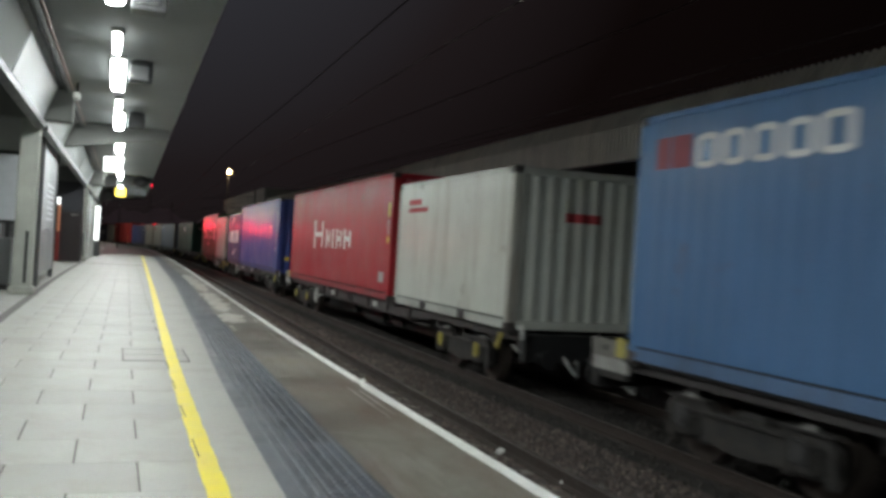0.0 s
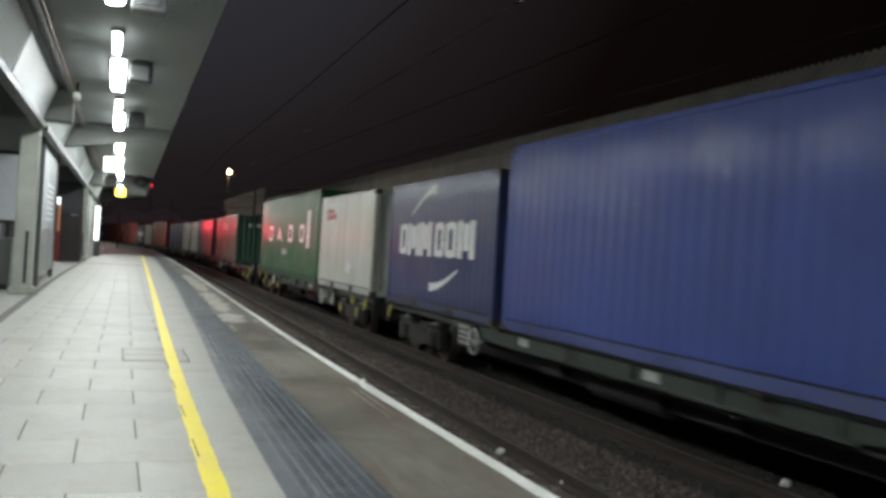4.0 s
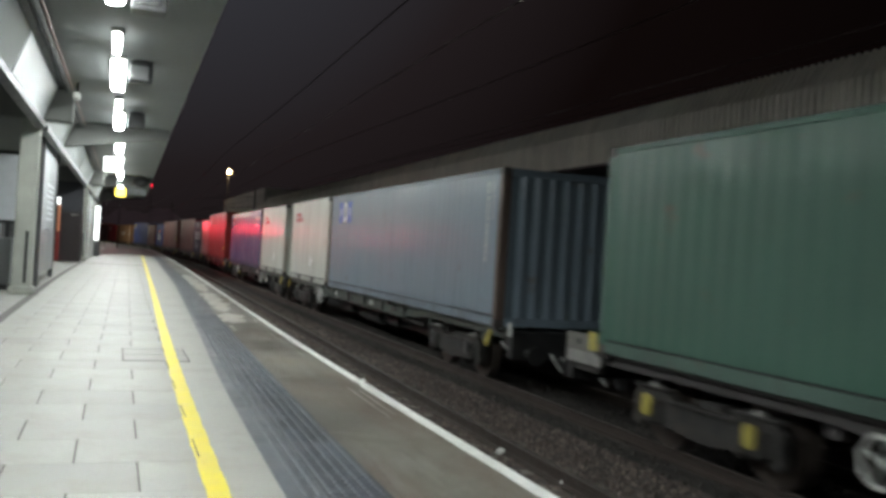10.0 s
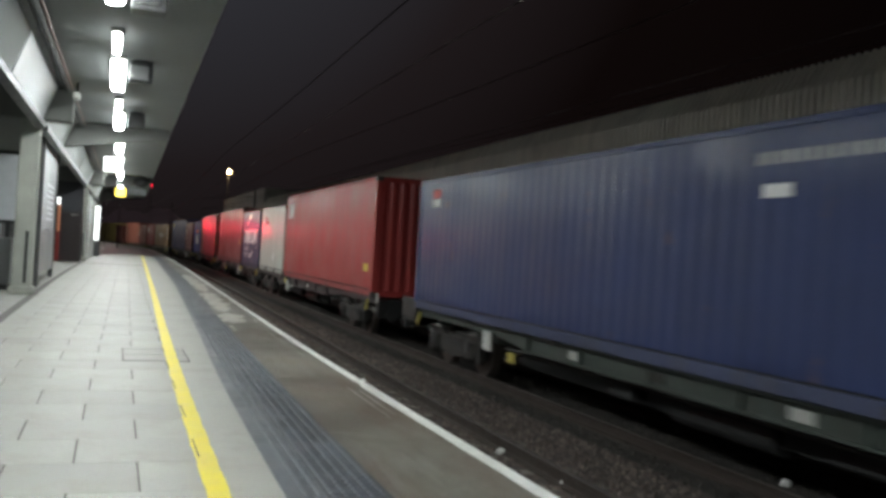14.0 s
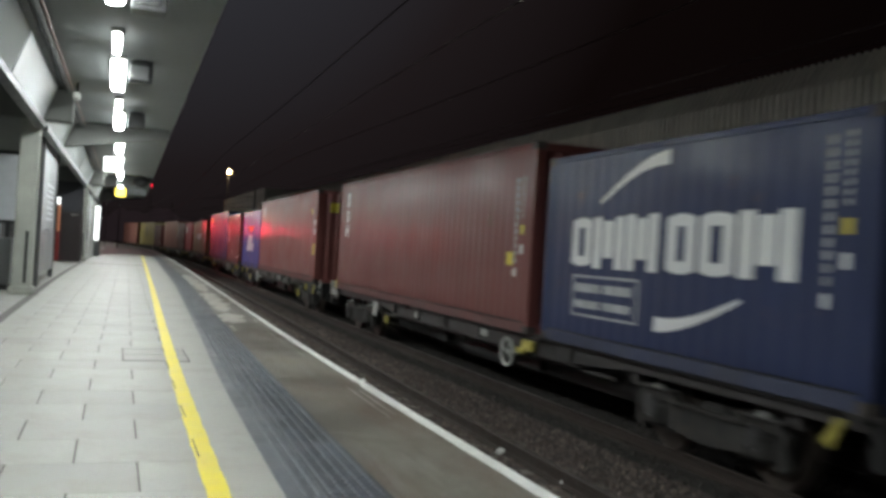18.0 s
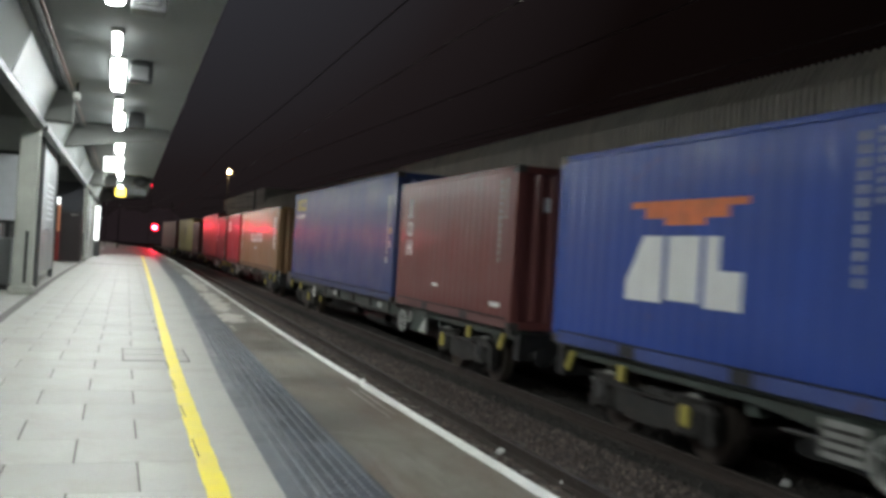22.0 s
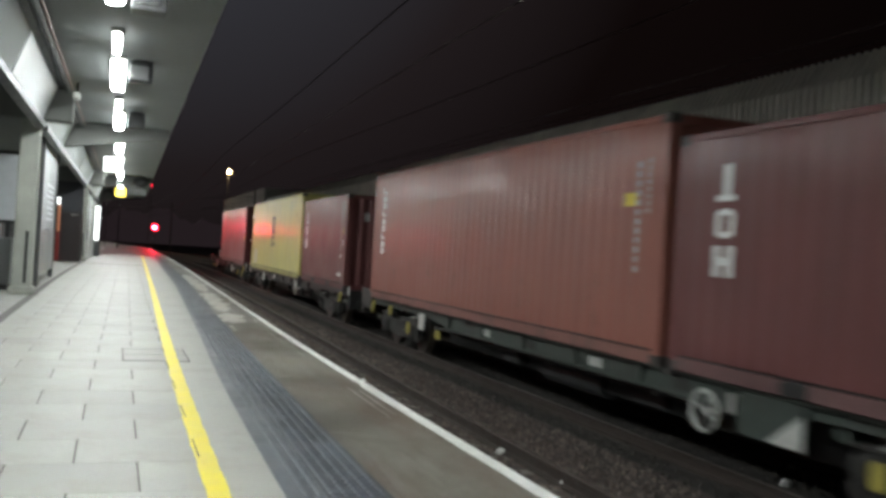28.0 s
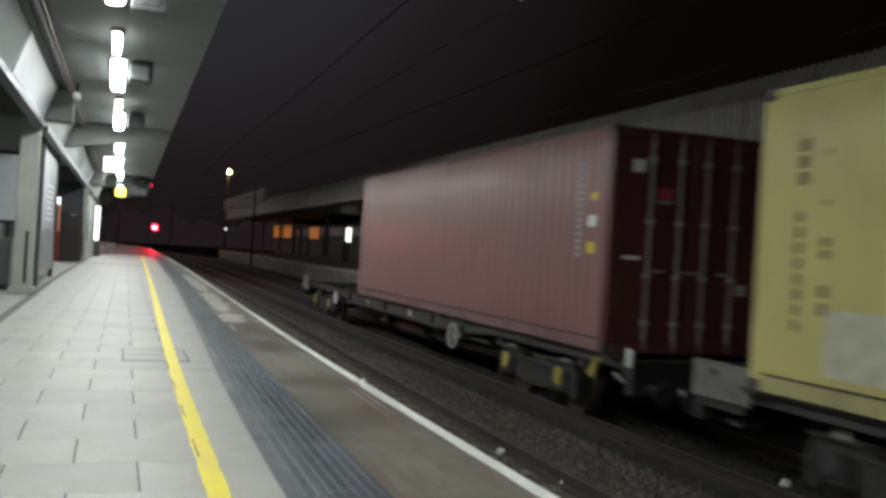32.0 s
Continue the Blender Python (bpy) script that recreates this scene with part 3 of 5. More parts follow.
def heavy(u0, u1, z0, z1):
    """A heavy block cut by two slits."""
    w = (u1 - u0) / 3
    return [(u0, u0 + w * 0.86, z0, z0, z1, z1), (u0 + w, u1 - w, z0 + 0.14, z0 + 0.14, z1 - 0.05, z1 - 0.05), (u1 - w * 0.86, u1, z0, z0, z1, z1)]


def slit(u0, u1, z0, z1):
    """Two upright strokes joined by a short band, for a mark whose letters are left out."""
    w, m = min(0.2, (u1 - u0) * 0.3), (z0 + z1) / 2
    return [(u0, u0 + w, z0, z0, z1, z1), (u0 + w, u1 - w, m - 0.07, m - 0.07, m + 0.07, m + 0.07), (u1 - w, u1, z0 + 0.05, z0 + 0.05, z1 - 0.05, z1 - 0.05)]


def taper(u0, u1, z0, z1, w0, w1, up):
    """A curved stroke whose width goes from w0 to w1."""
    out, n = [], 8
    for i in range(n):
        q = []
        for k in (i / n, (i + 1) / n):
            c = math.sin(k * math.pi / 2) if up else 1 - math.cos(k * math.pi / 2)
            w = w0 + (w1 - w0) * k
            q.append((u0 + (u1 - u0) * k, z0 + (z1 - z0) * c - w / 2, z0 + (z1 - z0) * c + w / 2))
        out.append((q[0][0], q[1][0], q[0][1], q[1][1], q[0][2], q[1][2]))
    return out


def arc_logo():
    return [("logo", INK_W, taper(1.5, 3.0, 1.9, 2.38, 0.04, 0.17, True) + ring(0.8, 1.32, 1.08, 1.72, 0.19) + heavy(1.36, 2.12, 1.06, 1.72) + heavy(2.16, 2.84, 1.06, 1.74) + ring(3.02, 3.56, 1.06, 1.73, 0.2) + ring(3.62, 4.2, 1.06, 1.73, 0.2) + heavy(4.26, 5.1, 1.06, 1.74) + taper(2.85, 4.35, 0.47, 0.84, 0.17, 0.04, False))]


def letters4(gaps, z0, z1):
    k = [ring, wedge, ring, ring]
    out = []
    for f, (a, b) in zip(k, gaps):
        out += f(a, b, z0, z1, 0.2 if f is ring else 0.22)
    return out


def column3(u0, u1):
    return [("vertical_mark", INK_W, block(u0 + 0.16, u1 - 0.12, 1.84, 2.22) + block(u0 + 0.06, u1 - 0.04, 1.84, 1.9) + ring(u0 + 0.06, u1 - 0.03, 1.46, 1.76, 0.09) + block(u0 + 0.04, u0 + 0.16, 1.06, 1.38) + block(u1 - 0.14, u1 - 0.02, 1.06, 1.38) + block(u0 + 0.04, u1 - 0.02, 1.18, 1.26))]


P_WHITE = paint("white_container_paint", (0.67, 0.7, 0.63), 0.45, 0.55, (0.36, 0.33, 0.27))
P_RUSTY = paint("rusty_white_paint", (0.52, 0.52, 0.46), 0.55, 0.7, (0.27, 0.18, 0.11), 0.2)
P_POST = paint("rust_brown_post_paint", (0.13, 0.095, 0.08), 0.7, 0.7, (0.12, 0.06, 0.04), 0.25)
P_RED = paint("red_container_paint", (0.42, 0.025, 0.035))
P_BLUE = paint("blue_container_paint", (0.066, 0.098, 0.33))
P_SEA = paint("sea_blue_container_paint", (0.098, 0.208, 0.403))
P_NAVY = paint("navy_container_paint", (0.034, 0.047, 0.115))
P_NAVY2 = paint("dark_blue_container_paint", (0.04, 0.057, 0.15))
P_NAVY3 = paint("deep_blue_container_paint", (0.046, 0.072, 0.205))
P_GREEN = paint("green_container_paint", (0.022, 0.15, 0.065))
P_GREEN2 = paint("grey_green_container_paint", (0.072, 0.15, 0.115))
P_GREY = paint("blue_grey_container_paint", (0.2, 0.255, 0.305))
P_ORED = paint("orange_red_container_paint", (0.44, 0.06, 0.055))
P_BROWN = paint("brown_container_paint", (0.195, 0.066, 0.06))
P_BROWN2 = paint("red_brown_container_paint", (0.262, 0.094, 0.084))
P_BROWN3 = paint("dark_brown_container_paint", (0.175, 0.066, 0.064))
P_BRIGHT = paint("bright_blue_container_paint", (0.04, 0.085, 0.36))
P_TAN = paint("tan_container_paint", (0.32, 0.193, 0.1))
P_CRIM = paint("crimson_container_paint", (0.38, 0.03, 0.045))
P_RUST = paint("rust_orange_container_paint", (0.325, 0.125, 0.098))
P_YEL = paint("pale_yellow_container_paint", (0.66, 0.61, 0.24), 0.5, 0.35, (0.33, 0.28, 0.11))
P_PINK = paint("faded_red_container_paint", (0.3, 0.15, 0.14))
# dark red of the doors, deepened for the shade between two containers
P_DOOR = paint("shaded_dark_red_door", (0.12, 0.035, 0.04))

container(-126.7, FT40, HC, P_SEA, [("logo", INK_DR, block(0.36, 0.62, 2.24, 2.6) + block(0.66, 1.04, 2.24, 2.6)), ("logo_name", INK_W, ring(1.11, 1.5, 2.21, 2.58, 0.1) + ring(1.56, 1.95, 2.21, 2.58, 0.1) + ring(2.02, 2.42, 2.21, 2.58, 0.1) + ring(2.48, 2.88, 2.21, 2.58, 0.1) + ring(2.94, 3.37, 2.21, 2.6, 0.1))], label="sea-blue steel container with pale lettering on a wagon")
container(-117.1, FT20, STD, P_WHITE, [("logo", INK_R, block(0.7, 1.9, 1.95, 2.05) + block(0.7, 1.5, 2.1, 2.22))], end_marks=[("logo", INK_R, (-0.3, 0.45, 1.75, 1.9))], label="dirty white steel container with grey corrugated end", pockets=True)
container(-104.5, FT40, HC, P_RED, [("logo", INK_W, slit(3.75, 5.0, 1.06, 1.93) + slit(5.42, 5.98, 1.1, 1.64) + block(6.2, 6.42, 1.1, 1.64) + slit(6.72, 7.4, 1.1, 1.64) + slit(7.65, 8.42, 1.1, 1.64)), ("data_plate", INK_G, block(11.31, 11.69, 0.39, 0.63))] + [("caution_sticker", INK_Y, block(11.86, 11.97, 1.9, 2.2) + block(11.86, 11.97, 1.3, 1.45)), ("data_sticker", INK_G, bars(11.86, 11.95, 1.5, 1.85, 3))], label="bright red high container with white lettering")
container(-89.2, FT40, HC, P_BLUE, [("faded_logo", INK_G, block(9.7, 10.4, 1.76, 1.83) + swoosh(9.95, 10.3, 1.5, 1.72))] + id_marks(FT40), end_marks=[("caution_sticker", INK_Y, (-0.95, -0.7, 0.5, 0.65))], label="plain blue high container with yellow stickers")
container(-82.75, FT20, STD, P_NAVY2, arc_logo(), label="navy container with white curved logo", pockets=True)
container(-75.4, FT20, STD, P_WHITE, wide_logo(0.8), end_marks=[("logo", INK_R, (-0.5, 0.1, 1.75, 1.95))], label="white container with red logo and white emblem", pockets=True)
container(-63.0, FT40, HC, P_GREEN, [("logo", INK_W, letters4(((2.2, 3.15), (4.25, 5.35), (6.7, 7.65), (8.95, 9.8)), 1.22, 1.83)), ("striped_bar", INK_W, [(10.24, 10.81, 1.05 + i * 0.245, 1.05 + i * 0.245, 1.285 + i * 0.245, 1.285 + i * 0.245) for i in range(5)]), ("web_print", INK_G, block(5.5, 6.6, 0.76, 0.96))] + id_marks(FT40, False), label="green high container with large white lettering")
container(-41.3, FT40, STD, P_GREEN2, [("logo", INK_W, ring(4.9, 5.3, 1.78, 2.2, 0.12) + wedge(5.35, 5.8, 1.78, 2.1, 0.12) + block(5.85, 6.0, 1.78, 2.1) + block(6.05, 6.2, 1.78, 2.2) + block(6.3, 6.4, 1.78, 2.1) + wedge(6.45, 6.9, 1.78, 2.1, 0.12) + block(6.95, 7.4, 1.78, 1.86)), ("sub_print", INK_R, words(5.55, 7.25, 1.55, 1.62, 8))] + id_marks(FT40, False), end_marks=[("label_plate", INK_W, (-0.62, -0.38, 1.95, 2.12)), ("label_plate", INK_W, (-0.22, 0.08, 1.95, 2.12))], label="grey-green container with white lettering")
container(-25.8, FT40, STD, P_GREY, [("logo", INK_B, block(0.97, 1.42, 1.81, 2.37) + block(1.9, 2.36, 1.81, 2.37)), ("logo_panel", INK_W, ring(1.43, 1.88, 1.83, 2.35, 0.14)), ("logo_bars", INK_W, block(1.03, 1.3, 1.98, 2.2) + block(2.05, 2.2, 1.98, 2.2))] + id_marks(FT40, False), label="blue-grey container with blue and white logo")
container(-19.5, FT20, STD, P_WHITE, wide_logo(0.78), label="white container with red logo and white emblem", pockets=True)
container(-12.1, FT20, STD, P_WHITE, wide_logo(0.83), end_marks=[("logo", INK_R, (0.2, 0.6, 1.75, 1.9))], label="white container with red logo and white emblem", pockets=True)
container(0.4, FT40, STD, P_NAVY2, [("sticker", INK_W, block(0.8, 1.22, 2.03, 2.18)), ("red_sticker", INK_R, block(0.8, 1.22, 2.19, 2.36)), ("print", INK_G, words(10.3, 12.0, 2.17, 2.29, 12)), ("label_plate", INK_W, block(10.42, 10.82, 1.85, 1.98))], label="dark blue container with small white labels")
container(15.8, FT40, HC, P_ORED, [("logo", INK_W, ring(0.4, 0.78, 2.06, 2.56, 0.12) + [(0.8, 1.1, 2.06, 2.3, 2.3, 2.56)] + block(1.12, 1.34, 2.06, 2.56)), ("caution_sticker", INK_Y, block(11.3, 11.75, 0.6, 0.78))], label="orange-red high container with small white logo")
container(22.25, FT20, STD, P_WHITE, wide_logo(0.83), label="white container with red logo and white emblem", pockets=True)
container(28.95, FT20, STD, P_NAVY, arc_logo() + [("info_box", INK_G, block(0.86, 2.5, 0.42, 0.45) + block(0.86, 2.5, 0.93, 0.96) + block(0.86, 0.9, 0.45, 0.93) + block(2.46, 2.5, 0.45, 0.93) + words(0.95, 2.4, 0.53, 0.63, 2, 0.92) + words(0.95, 2.4, 0.74, 0.85, 2, 0.92))] + id_marks(FT20), label="navy container with white curved logo and boxed print")
container(41.6, FT40, HC, P_BROWN, [("vertical_mark", INK_W, block(0.74, 0.88, 2.2, 2.58) + ring(0.64, 0.94, 1.82, 2.12, 0.09) + block(0.64, 0.75, 1.43, 1.75) + block(0.85, 0.96, 1.43, 1.75) + block(0.64, 0.96, 1.55, 1.63)), ("caution_sticker", INK_Y, block(11.3, 11.55, 1.02, 1.22))] + id_marks(FT40), label="brown high container with white vertical marks")
container(56.9, FT40, HC, P_BROWN2, [("vertical_mark", INK_W, bars(0.74, 1.0, 2.24, 2.64, 3)), ("caution_sticker", INK_Y, block(11.7, 12.0, 0.86, 1.2) + block(11.22, 11.45, 2.16, 2.28))] + id_marks(FT40, False) + [("data_sticker", INK_W, block(11.79, 11.98, 1.77, 1.95) + block(11.79, 12.0, 1.5, 1.66))], end_marks=[("caution_sticker", INK_Y, (-0.85, -0.5, 2.2, 2.5))], label="red-brown high container with yellow stickers")
container(63.15, FT20, STD, P_BRIGHT, [("slogan", INK_O, block(2.2, 3.75, 1.68, 1.8) + block(1.9, 4.05, 1.8, 1.88) + block(2.6, 3.35, 1.6, 1.68)), ("logo", INK_W, [(1.85, 2.2, 0.72, 0.72, 0.95, 1.48)] + block(2.2, 2.6, 0.72, 1.48) + block(2.7, 3.3, 0.76, 1.48) + block(3.38, 3.62, 0.72, 1.48) + block(3.62, 4.0, 0.72, 1.12))] + id_marks(FT20, False), label="bright blue container with white and orange lettering", pockets=True)
container(70.65, FT20, STD, P_BROWN, column3(0.52, 0.94) + id_marks(FT20, False) + [("label_plate", INK_W, block(2.35, 2.65, 0.5, 0.56) + block(5.2, 5.6, 0.32, 0.4))], end_marks=[("logo", INK_W, (-0.75, -0.55, 1.88, 2.1)), ("logo", INK_W, (-0.46, -0.22, 1.88, 2.1)), ("logo", INK_W, (-0.14, 0.06, 1.88, 2.1))], label="brown container with white vertical marks", pockets=True)
container(83.1, FT40, HC, P_NAVY3, [("logo", INK_Y, ring(0.5, 0.85, 2.28, 2.66, 0.1) + ring(0.92, 1.28, 2.28, 2.66, 0.1) + ring(1.35, 1.92, 2.28, 2.66, 0.1)), ("sub_print", INK_W, words(0.47, 1.88, 2.04, 2.17, 4))] + id_marks(FT40), label="dark blue high container with yellow logo")
container(98.7, FT40, STD, P_TAN, [("logo", INK_W, letters4(((4.2, 4.82), (5.15, 5.88), (6.22, 6.84), (7.15, 7.76)), 1.17, 1.58)), ("striped_bar", INK_W, [(10.98, 11.38, 0.98 + i * 0.245, 0.98 + i * 0.245, 1.19 + i * 0.245, 1.19 + i * 0.245) for i in range(5)]), ("web_print", INK_G, block(5.36, 6.24, 0.85, 0.97)), ("vertical_mark", INK_W, glyphs(0.63, 0.87, 0.85, 2.3, 8))] + id_marks(FT40), label="tan container with white lettering and striped bar")
container(105.4, FT20, STD, P_CRIM, [("logo", INK_W, ring(0.6, 1.5, 1.68, 2.2, 0.25))], label="crimson container with small white logo", pockets=True)
container(112.5, FT20, STD, P_BROWN3, column3(0.64, 1.03) + id_marks(FT20, False) + [("label_plate", INK_W, block(5.2, 5.6, 0.4, 0.46))], end_marks=[("logo", INK_W, (-0.75, -0.55, 1.88, 2.1)), ("logo", INK_W, (-0.46, -0.22, 1.88, 2.1)), ("logo", INK_W, (-0.14, 0.06, 1.88, 2.1))], label="dark brown container with white vertical marks", pockets=True)
container(124.9, FT40, HC, P_RUST, [("vertical_mark", INK_W, glyphs(0.65, 0.95, 1.05, 2.6, 9))] + id_marks(FT40, False) + [("caution_sticker", INK_Y, block(11.3, 11.56, 1.84, 2.0))], label="rust-orange high container with white vertical lettering")
container(133.6, FT20, STD, P_BROWN3, column3(0.43, 0.8) + id_marks(FT20) + [("label_plate", INK_W, block(5.2, 5.6, 0.36, 0.44))], end_marks=[("logo", INK_W, (-0.75, -0.55, 1.88, 2.1)), ("logo", INK_W, (-0.46, -0.22, 1.88, 2.1)), ("logo", INK_W, (-0.14, 0.06, 1.88, 2.1))], label="dark brown container with white vertical marks", pockets=True)
container(146.15, FT40, HC, P_YEL, [("logo", INK_K, ring(5.65, 6.5, 1.56, 2.2, 0.16) + block(6.0, 6.16, 1.56, 2.15) + block(5.5, 6.65, 1.53, 1.6) + ring(5.62, 6.08, 1.02, 1.46, 0.13) + ring(6.14, 6.6, 1.02, 1.46, 0.13)), ("blank_sticker", INK_P, block(0.95, 1.75, 0.26, 0.84)), ("id_print", INK_D, bars(0.53, 0.6, 0.62, 1.75, 8, 0.7) + bars(0.52, 0.64, 1.95, 2.4, 3, 0.8) + bars(0.84, 0.94, 0.78, 1.1, 2, 0.7) + bars(0.84, 0.94, 1.28, 1.5, 2, 0.75) + bars(0.85, 0.9, 1.75, 1.83, 1) + bars(0.86, 0.9, 2.2, 2.28, 1))], label="pale yellow high container with black logo, scuffed")
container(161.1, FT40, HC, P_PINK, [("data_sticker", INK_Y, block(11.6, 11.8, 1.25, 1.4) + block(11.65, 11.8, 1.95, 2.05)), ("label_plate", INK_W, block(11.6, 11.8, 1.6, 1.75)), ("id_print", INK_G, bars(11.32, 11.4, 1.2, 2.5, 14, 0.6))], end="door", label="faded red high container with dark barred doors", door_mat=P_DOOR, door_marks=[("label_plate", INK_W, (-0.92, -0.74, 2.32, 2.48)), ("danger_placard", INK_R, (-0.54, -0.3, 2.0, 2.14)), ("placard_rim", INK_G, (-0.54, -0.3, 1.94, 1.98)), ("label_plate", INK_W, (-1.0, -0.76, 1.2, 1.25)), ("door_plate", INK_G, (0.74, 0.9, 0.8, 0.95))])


FRAME_HALF = [(0.46, -0.38), (0.62, -0.27), (1.16, -0.27), (1.27, -0.4), (1.3, -0.68), (1.25, -0.74), (1.14, -0.74), (1.11, -0.4), (0.69, -0.4), (0.67, -0.74), (0.57, -0.68), (0.18, -0.73)]
FRAME_OUTLINE = FRAME_HALF + [(-a, b) for a, b in reversed(FRAME_HALF)]
_shared = {}


def shared(name, key, build):
    """One mesh for all alike parts."""
    if (name, key) not in _shared:
        _shared[name, key] = build().mesh(name)
    return _shared[name, key]


def wagon(s0, s1, mat, axle_yellow, brake, near_over, far_over):
    """A bogie container flat from s0 (near end) to s1 at 16 s, with end platforms that reach past its load."""
    L = s1 - s0
    root = thing("container_wagon", "low bogie container wagon with dark underframe", "wagon", "wagons of the train")
    e = L / 2
    for sx in (-1, 1):
        prof = [(-e, -0.02), (e, -0.02), (e, -0.15), (e - 4.0, -0.15), (e - 5.2, -0.25), (-e + 5.2, -0.25), (-e + 4.0, -0.15), (-e, -0.15)]
        xs = sorted((sx * 1.08, sx * 1.0))
        part("side_sill", Geo().sweep([[(x, y, z) for y, z in prof] for x in xs]), mat, root)
        part("sill_flange", Geo().box(*sorted((sx * 1.16, sx * 0.98)), -e, e, -0.035, 0.0, 0.006), mat, root)
        part("lower_flange", Geo().box(*sorted((sx * 1.12, sx * 0.98)), -e + 5.2, e - 5.2, -0.28, -0.25), mat, root)
        part("inner_sill", Geo().box(*sorted((sx * 0.62, sx * 0.5)), -e + 4.2, e - 4.2, -0.62, -0.25), M_DARK, root)
        part("brake_pipe", Geo().cyl((sx * 1.0, -e + 4.4, -0.33), (sx * 1.0, e - 4.4, -0.33), 0.024, 8), M_BOGIE, root)
        for f in (0.31, 0.43, 0.55, 0.64):
            y = -e + L * (f + 0.02 * math.sin(s0 + 9 * f))
            part("label_holder", Geo().box(*sorted((sx * 1.084, sx * 1.1)), y - 0.16, y + 0.16, -0.21, -0.09, 0.004), M_PALE if f in (0.43, 0.64) else M_BOGIE, root)
        for f in (0.36, 0.5, 0.62):
            y = -e + L * f
            part("pipe_bracket", Geo().box(*sorted((sx * 1.05, sx * 0.96)), y - 0.04, y + 0.04, -0.37, -0.26, 0.006), M_BOGIE, root)
        for y in np.linspace(-e + 5.4, e - 5.4, 6):
            part("web_stiffener", Geo().box(*sorted((sx * 1.085, sx * 1.13)), y - 0.03, y + 0.03, -0.25, -0.035), mat, root)
        for y in (-e + 0.25, -e + L * 0.335, e - L * 0.335, e - 0.25):
            part("twist_lock", Geo().box(*sorted((sx * 1.2, sx * 1.0)), y - 0.12, y + 0.12, -0.06, 0.0, 0.01), M_BOGIE, root)
        for ey, over in ((-1, near_over), (1, far_over)):
            b = e + over
            g = Geo().cyl((sx * 0.86, ey * b, -0.36), (sx * 0.86, ey * (b + 0.32), -0.36), 0.06, 12).cyl((sx * 0.86, ey * (b + 0.32), -0.36), (sx * 0.86, ey * (b + 0.35), -0.36), 0.15, 16)
            part("buffer", g, M_DARK, root)
            if over:
                part("end_sill", Geo().box(*sorted((sx * 1.1, sx * 0.98)), *sorted((ey * e, ey * b)), -0.3, -0.03, 0.01), M_BOGIE, root)
            if mat is M_WAGON2 and ey > 0:
                continue
            y = ey * (e - 0.5)
            part("lashing_bracket", Geo().sweep([[(x, y - 0.13, -0.06), (x, y - 0.04, -0.06), (x, y + 0.11, -0.28), (x, y + 0.03, -0.34)] for x in sorted((sx * 1.17, sx * 1.22))]), M_SIGNY, root, "yellow slanted bracket")
    for y in np.linspace(-e + 1.2, e - 1.2, 7):
        part("cross_member", Geo().box(-1.0, 1.0, y - 0.08, y + 0.08, -0.3, -0.02), mat, root)
    part("centre_beam", Geo().box(-0.2, 0.2, -e, e, -0.42, -0.05), M_DARK, root)
    for ey, over in ((-1, near_over), (1, far_over)):
        b = e + over
        part("headstock", Geo().box(-1.12, 1.12, *sorted((ey * b, ey * (b - 0.18))), -0.45, -0.02, 0.015), M_DARK, root)
        part("coupling", Geo().cyl((0, ey * b, -0.4), (0, ey * (b + 0.5), -0.45), 0.045, 8).torus((0, ey * (b + 0.4), -0.55), (1, 0, 0), 0.13, 0.03, 12), M_DARK, root)
        part("brake_hose", Geo().sweep([[(-0.45 + 0.12 * math.sin(i / 9 * math.pi) + 0.02 * math.cos(a), ey * (b + 0.03 + 0.045 * i), -0.36 - 0.25 * math.sin(i / 9 * math.pi) + 0.02 * math.sin(a)) for a in np.linspace(0, 2 * math.pi, 7)[:-1]] for i in range(10)]), M_PALE, root)
        if not over:
            continue
        part("end_deck", Geo().box(-1.1, 1.1, *sorted((ey * e, ey * (b - 0.18))), -0.12, -0.04, 0.01), M_BOGIE, root)
        if ey < 0:
            part("end_plate", Geo().box(-1.15, -1.12, -b + 0.02, -b + 0.13, -0.1, 0.12, 0.006), M_PALE, root, "small pale plate at the wagon end")
            part("lever", Geo().cyl((-1.13, -b + 0.16, -0.3), (-1.13, -e + 0.1, -0.22), 0.02, 6), M_PALE2, root)
        else:
            plate = part("end_plate", Geo().box(-1.145, -1.12, b - 0.95, b - 0.02, -0.2, 0.19, 0.008), M_OLIVE if mat is M_WAGON2 else M_BOGIE, root, "dirty grey plate at the wagon end")
            part("socket", Geo().cyl((-1.15, b - 0.38, 0.08), (-1.142, b - 0.38, 0.08), 0.045, 10), M_DARK, plate)
            if mat is M_WAGON2 and s0 < 120:
                part("lower_panel", Geo().box(-1.155, -1.145, b - 0.92, b - 0.08, -0.2, -0.04, 0.004), M_PALE2, plate, "pale lower panel")
                part("yellow_mark", Geo().box(-1.16, -1.145, b - 0.86, b - 0.64, -0.01, 0.23, 0.004), M_SIGNY, plate, "yellow rectangular plate")
    # hand brake wheel, tank and data panels on the platform side
    y = -e + brake if brake > 0 else e + brake
    toward = -1 if brake > 0 else 1
    g = Geo().torus((-1.2, y, -0.33), (1, 0, 0), 0.21, 0.024, 22, 6)
    for i in range(4):
        a = i * math.pi / 2 + 0.4
        g.cyl((-1.2, y, -0.33), (-1.2, y + 0.21 * math.cos(a), -0.33 + 0.21 * math.sin(a)), 0.012, 5)
    g.cyl((-1.21, y, -0.33), (-0.95, y, -0.33), 0.03, 8)
    part("brake_wheel", g, M_PALE, root, "white hand brake wheel")
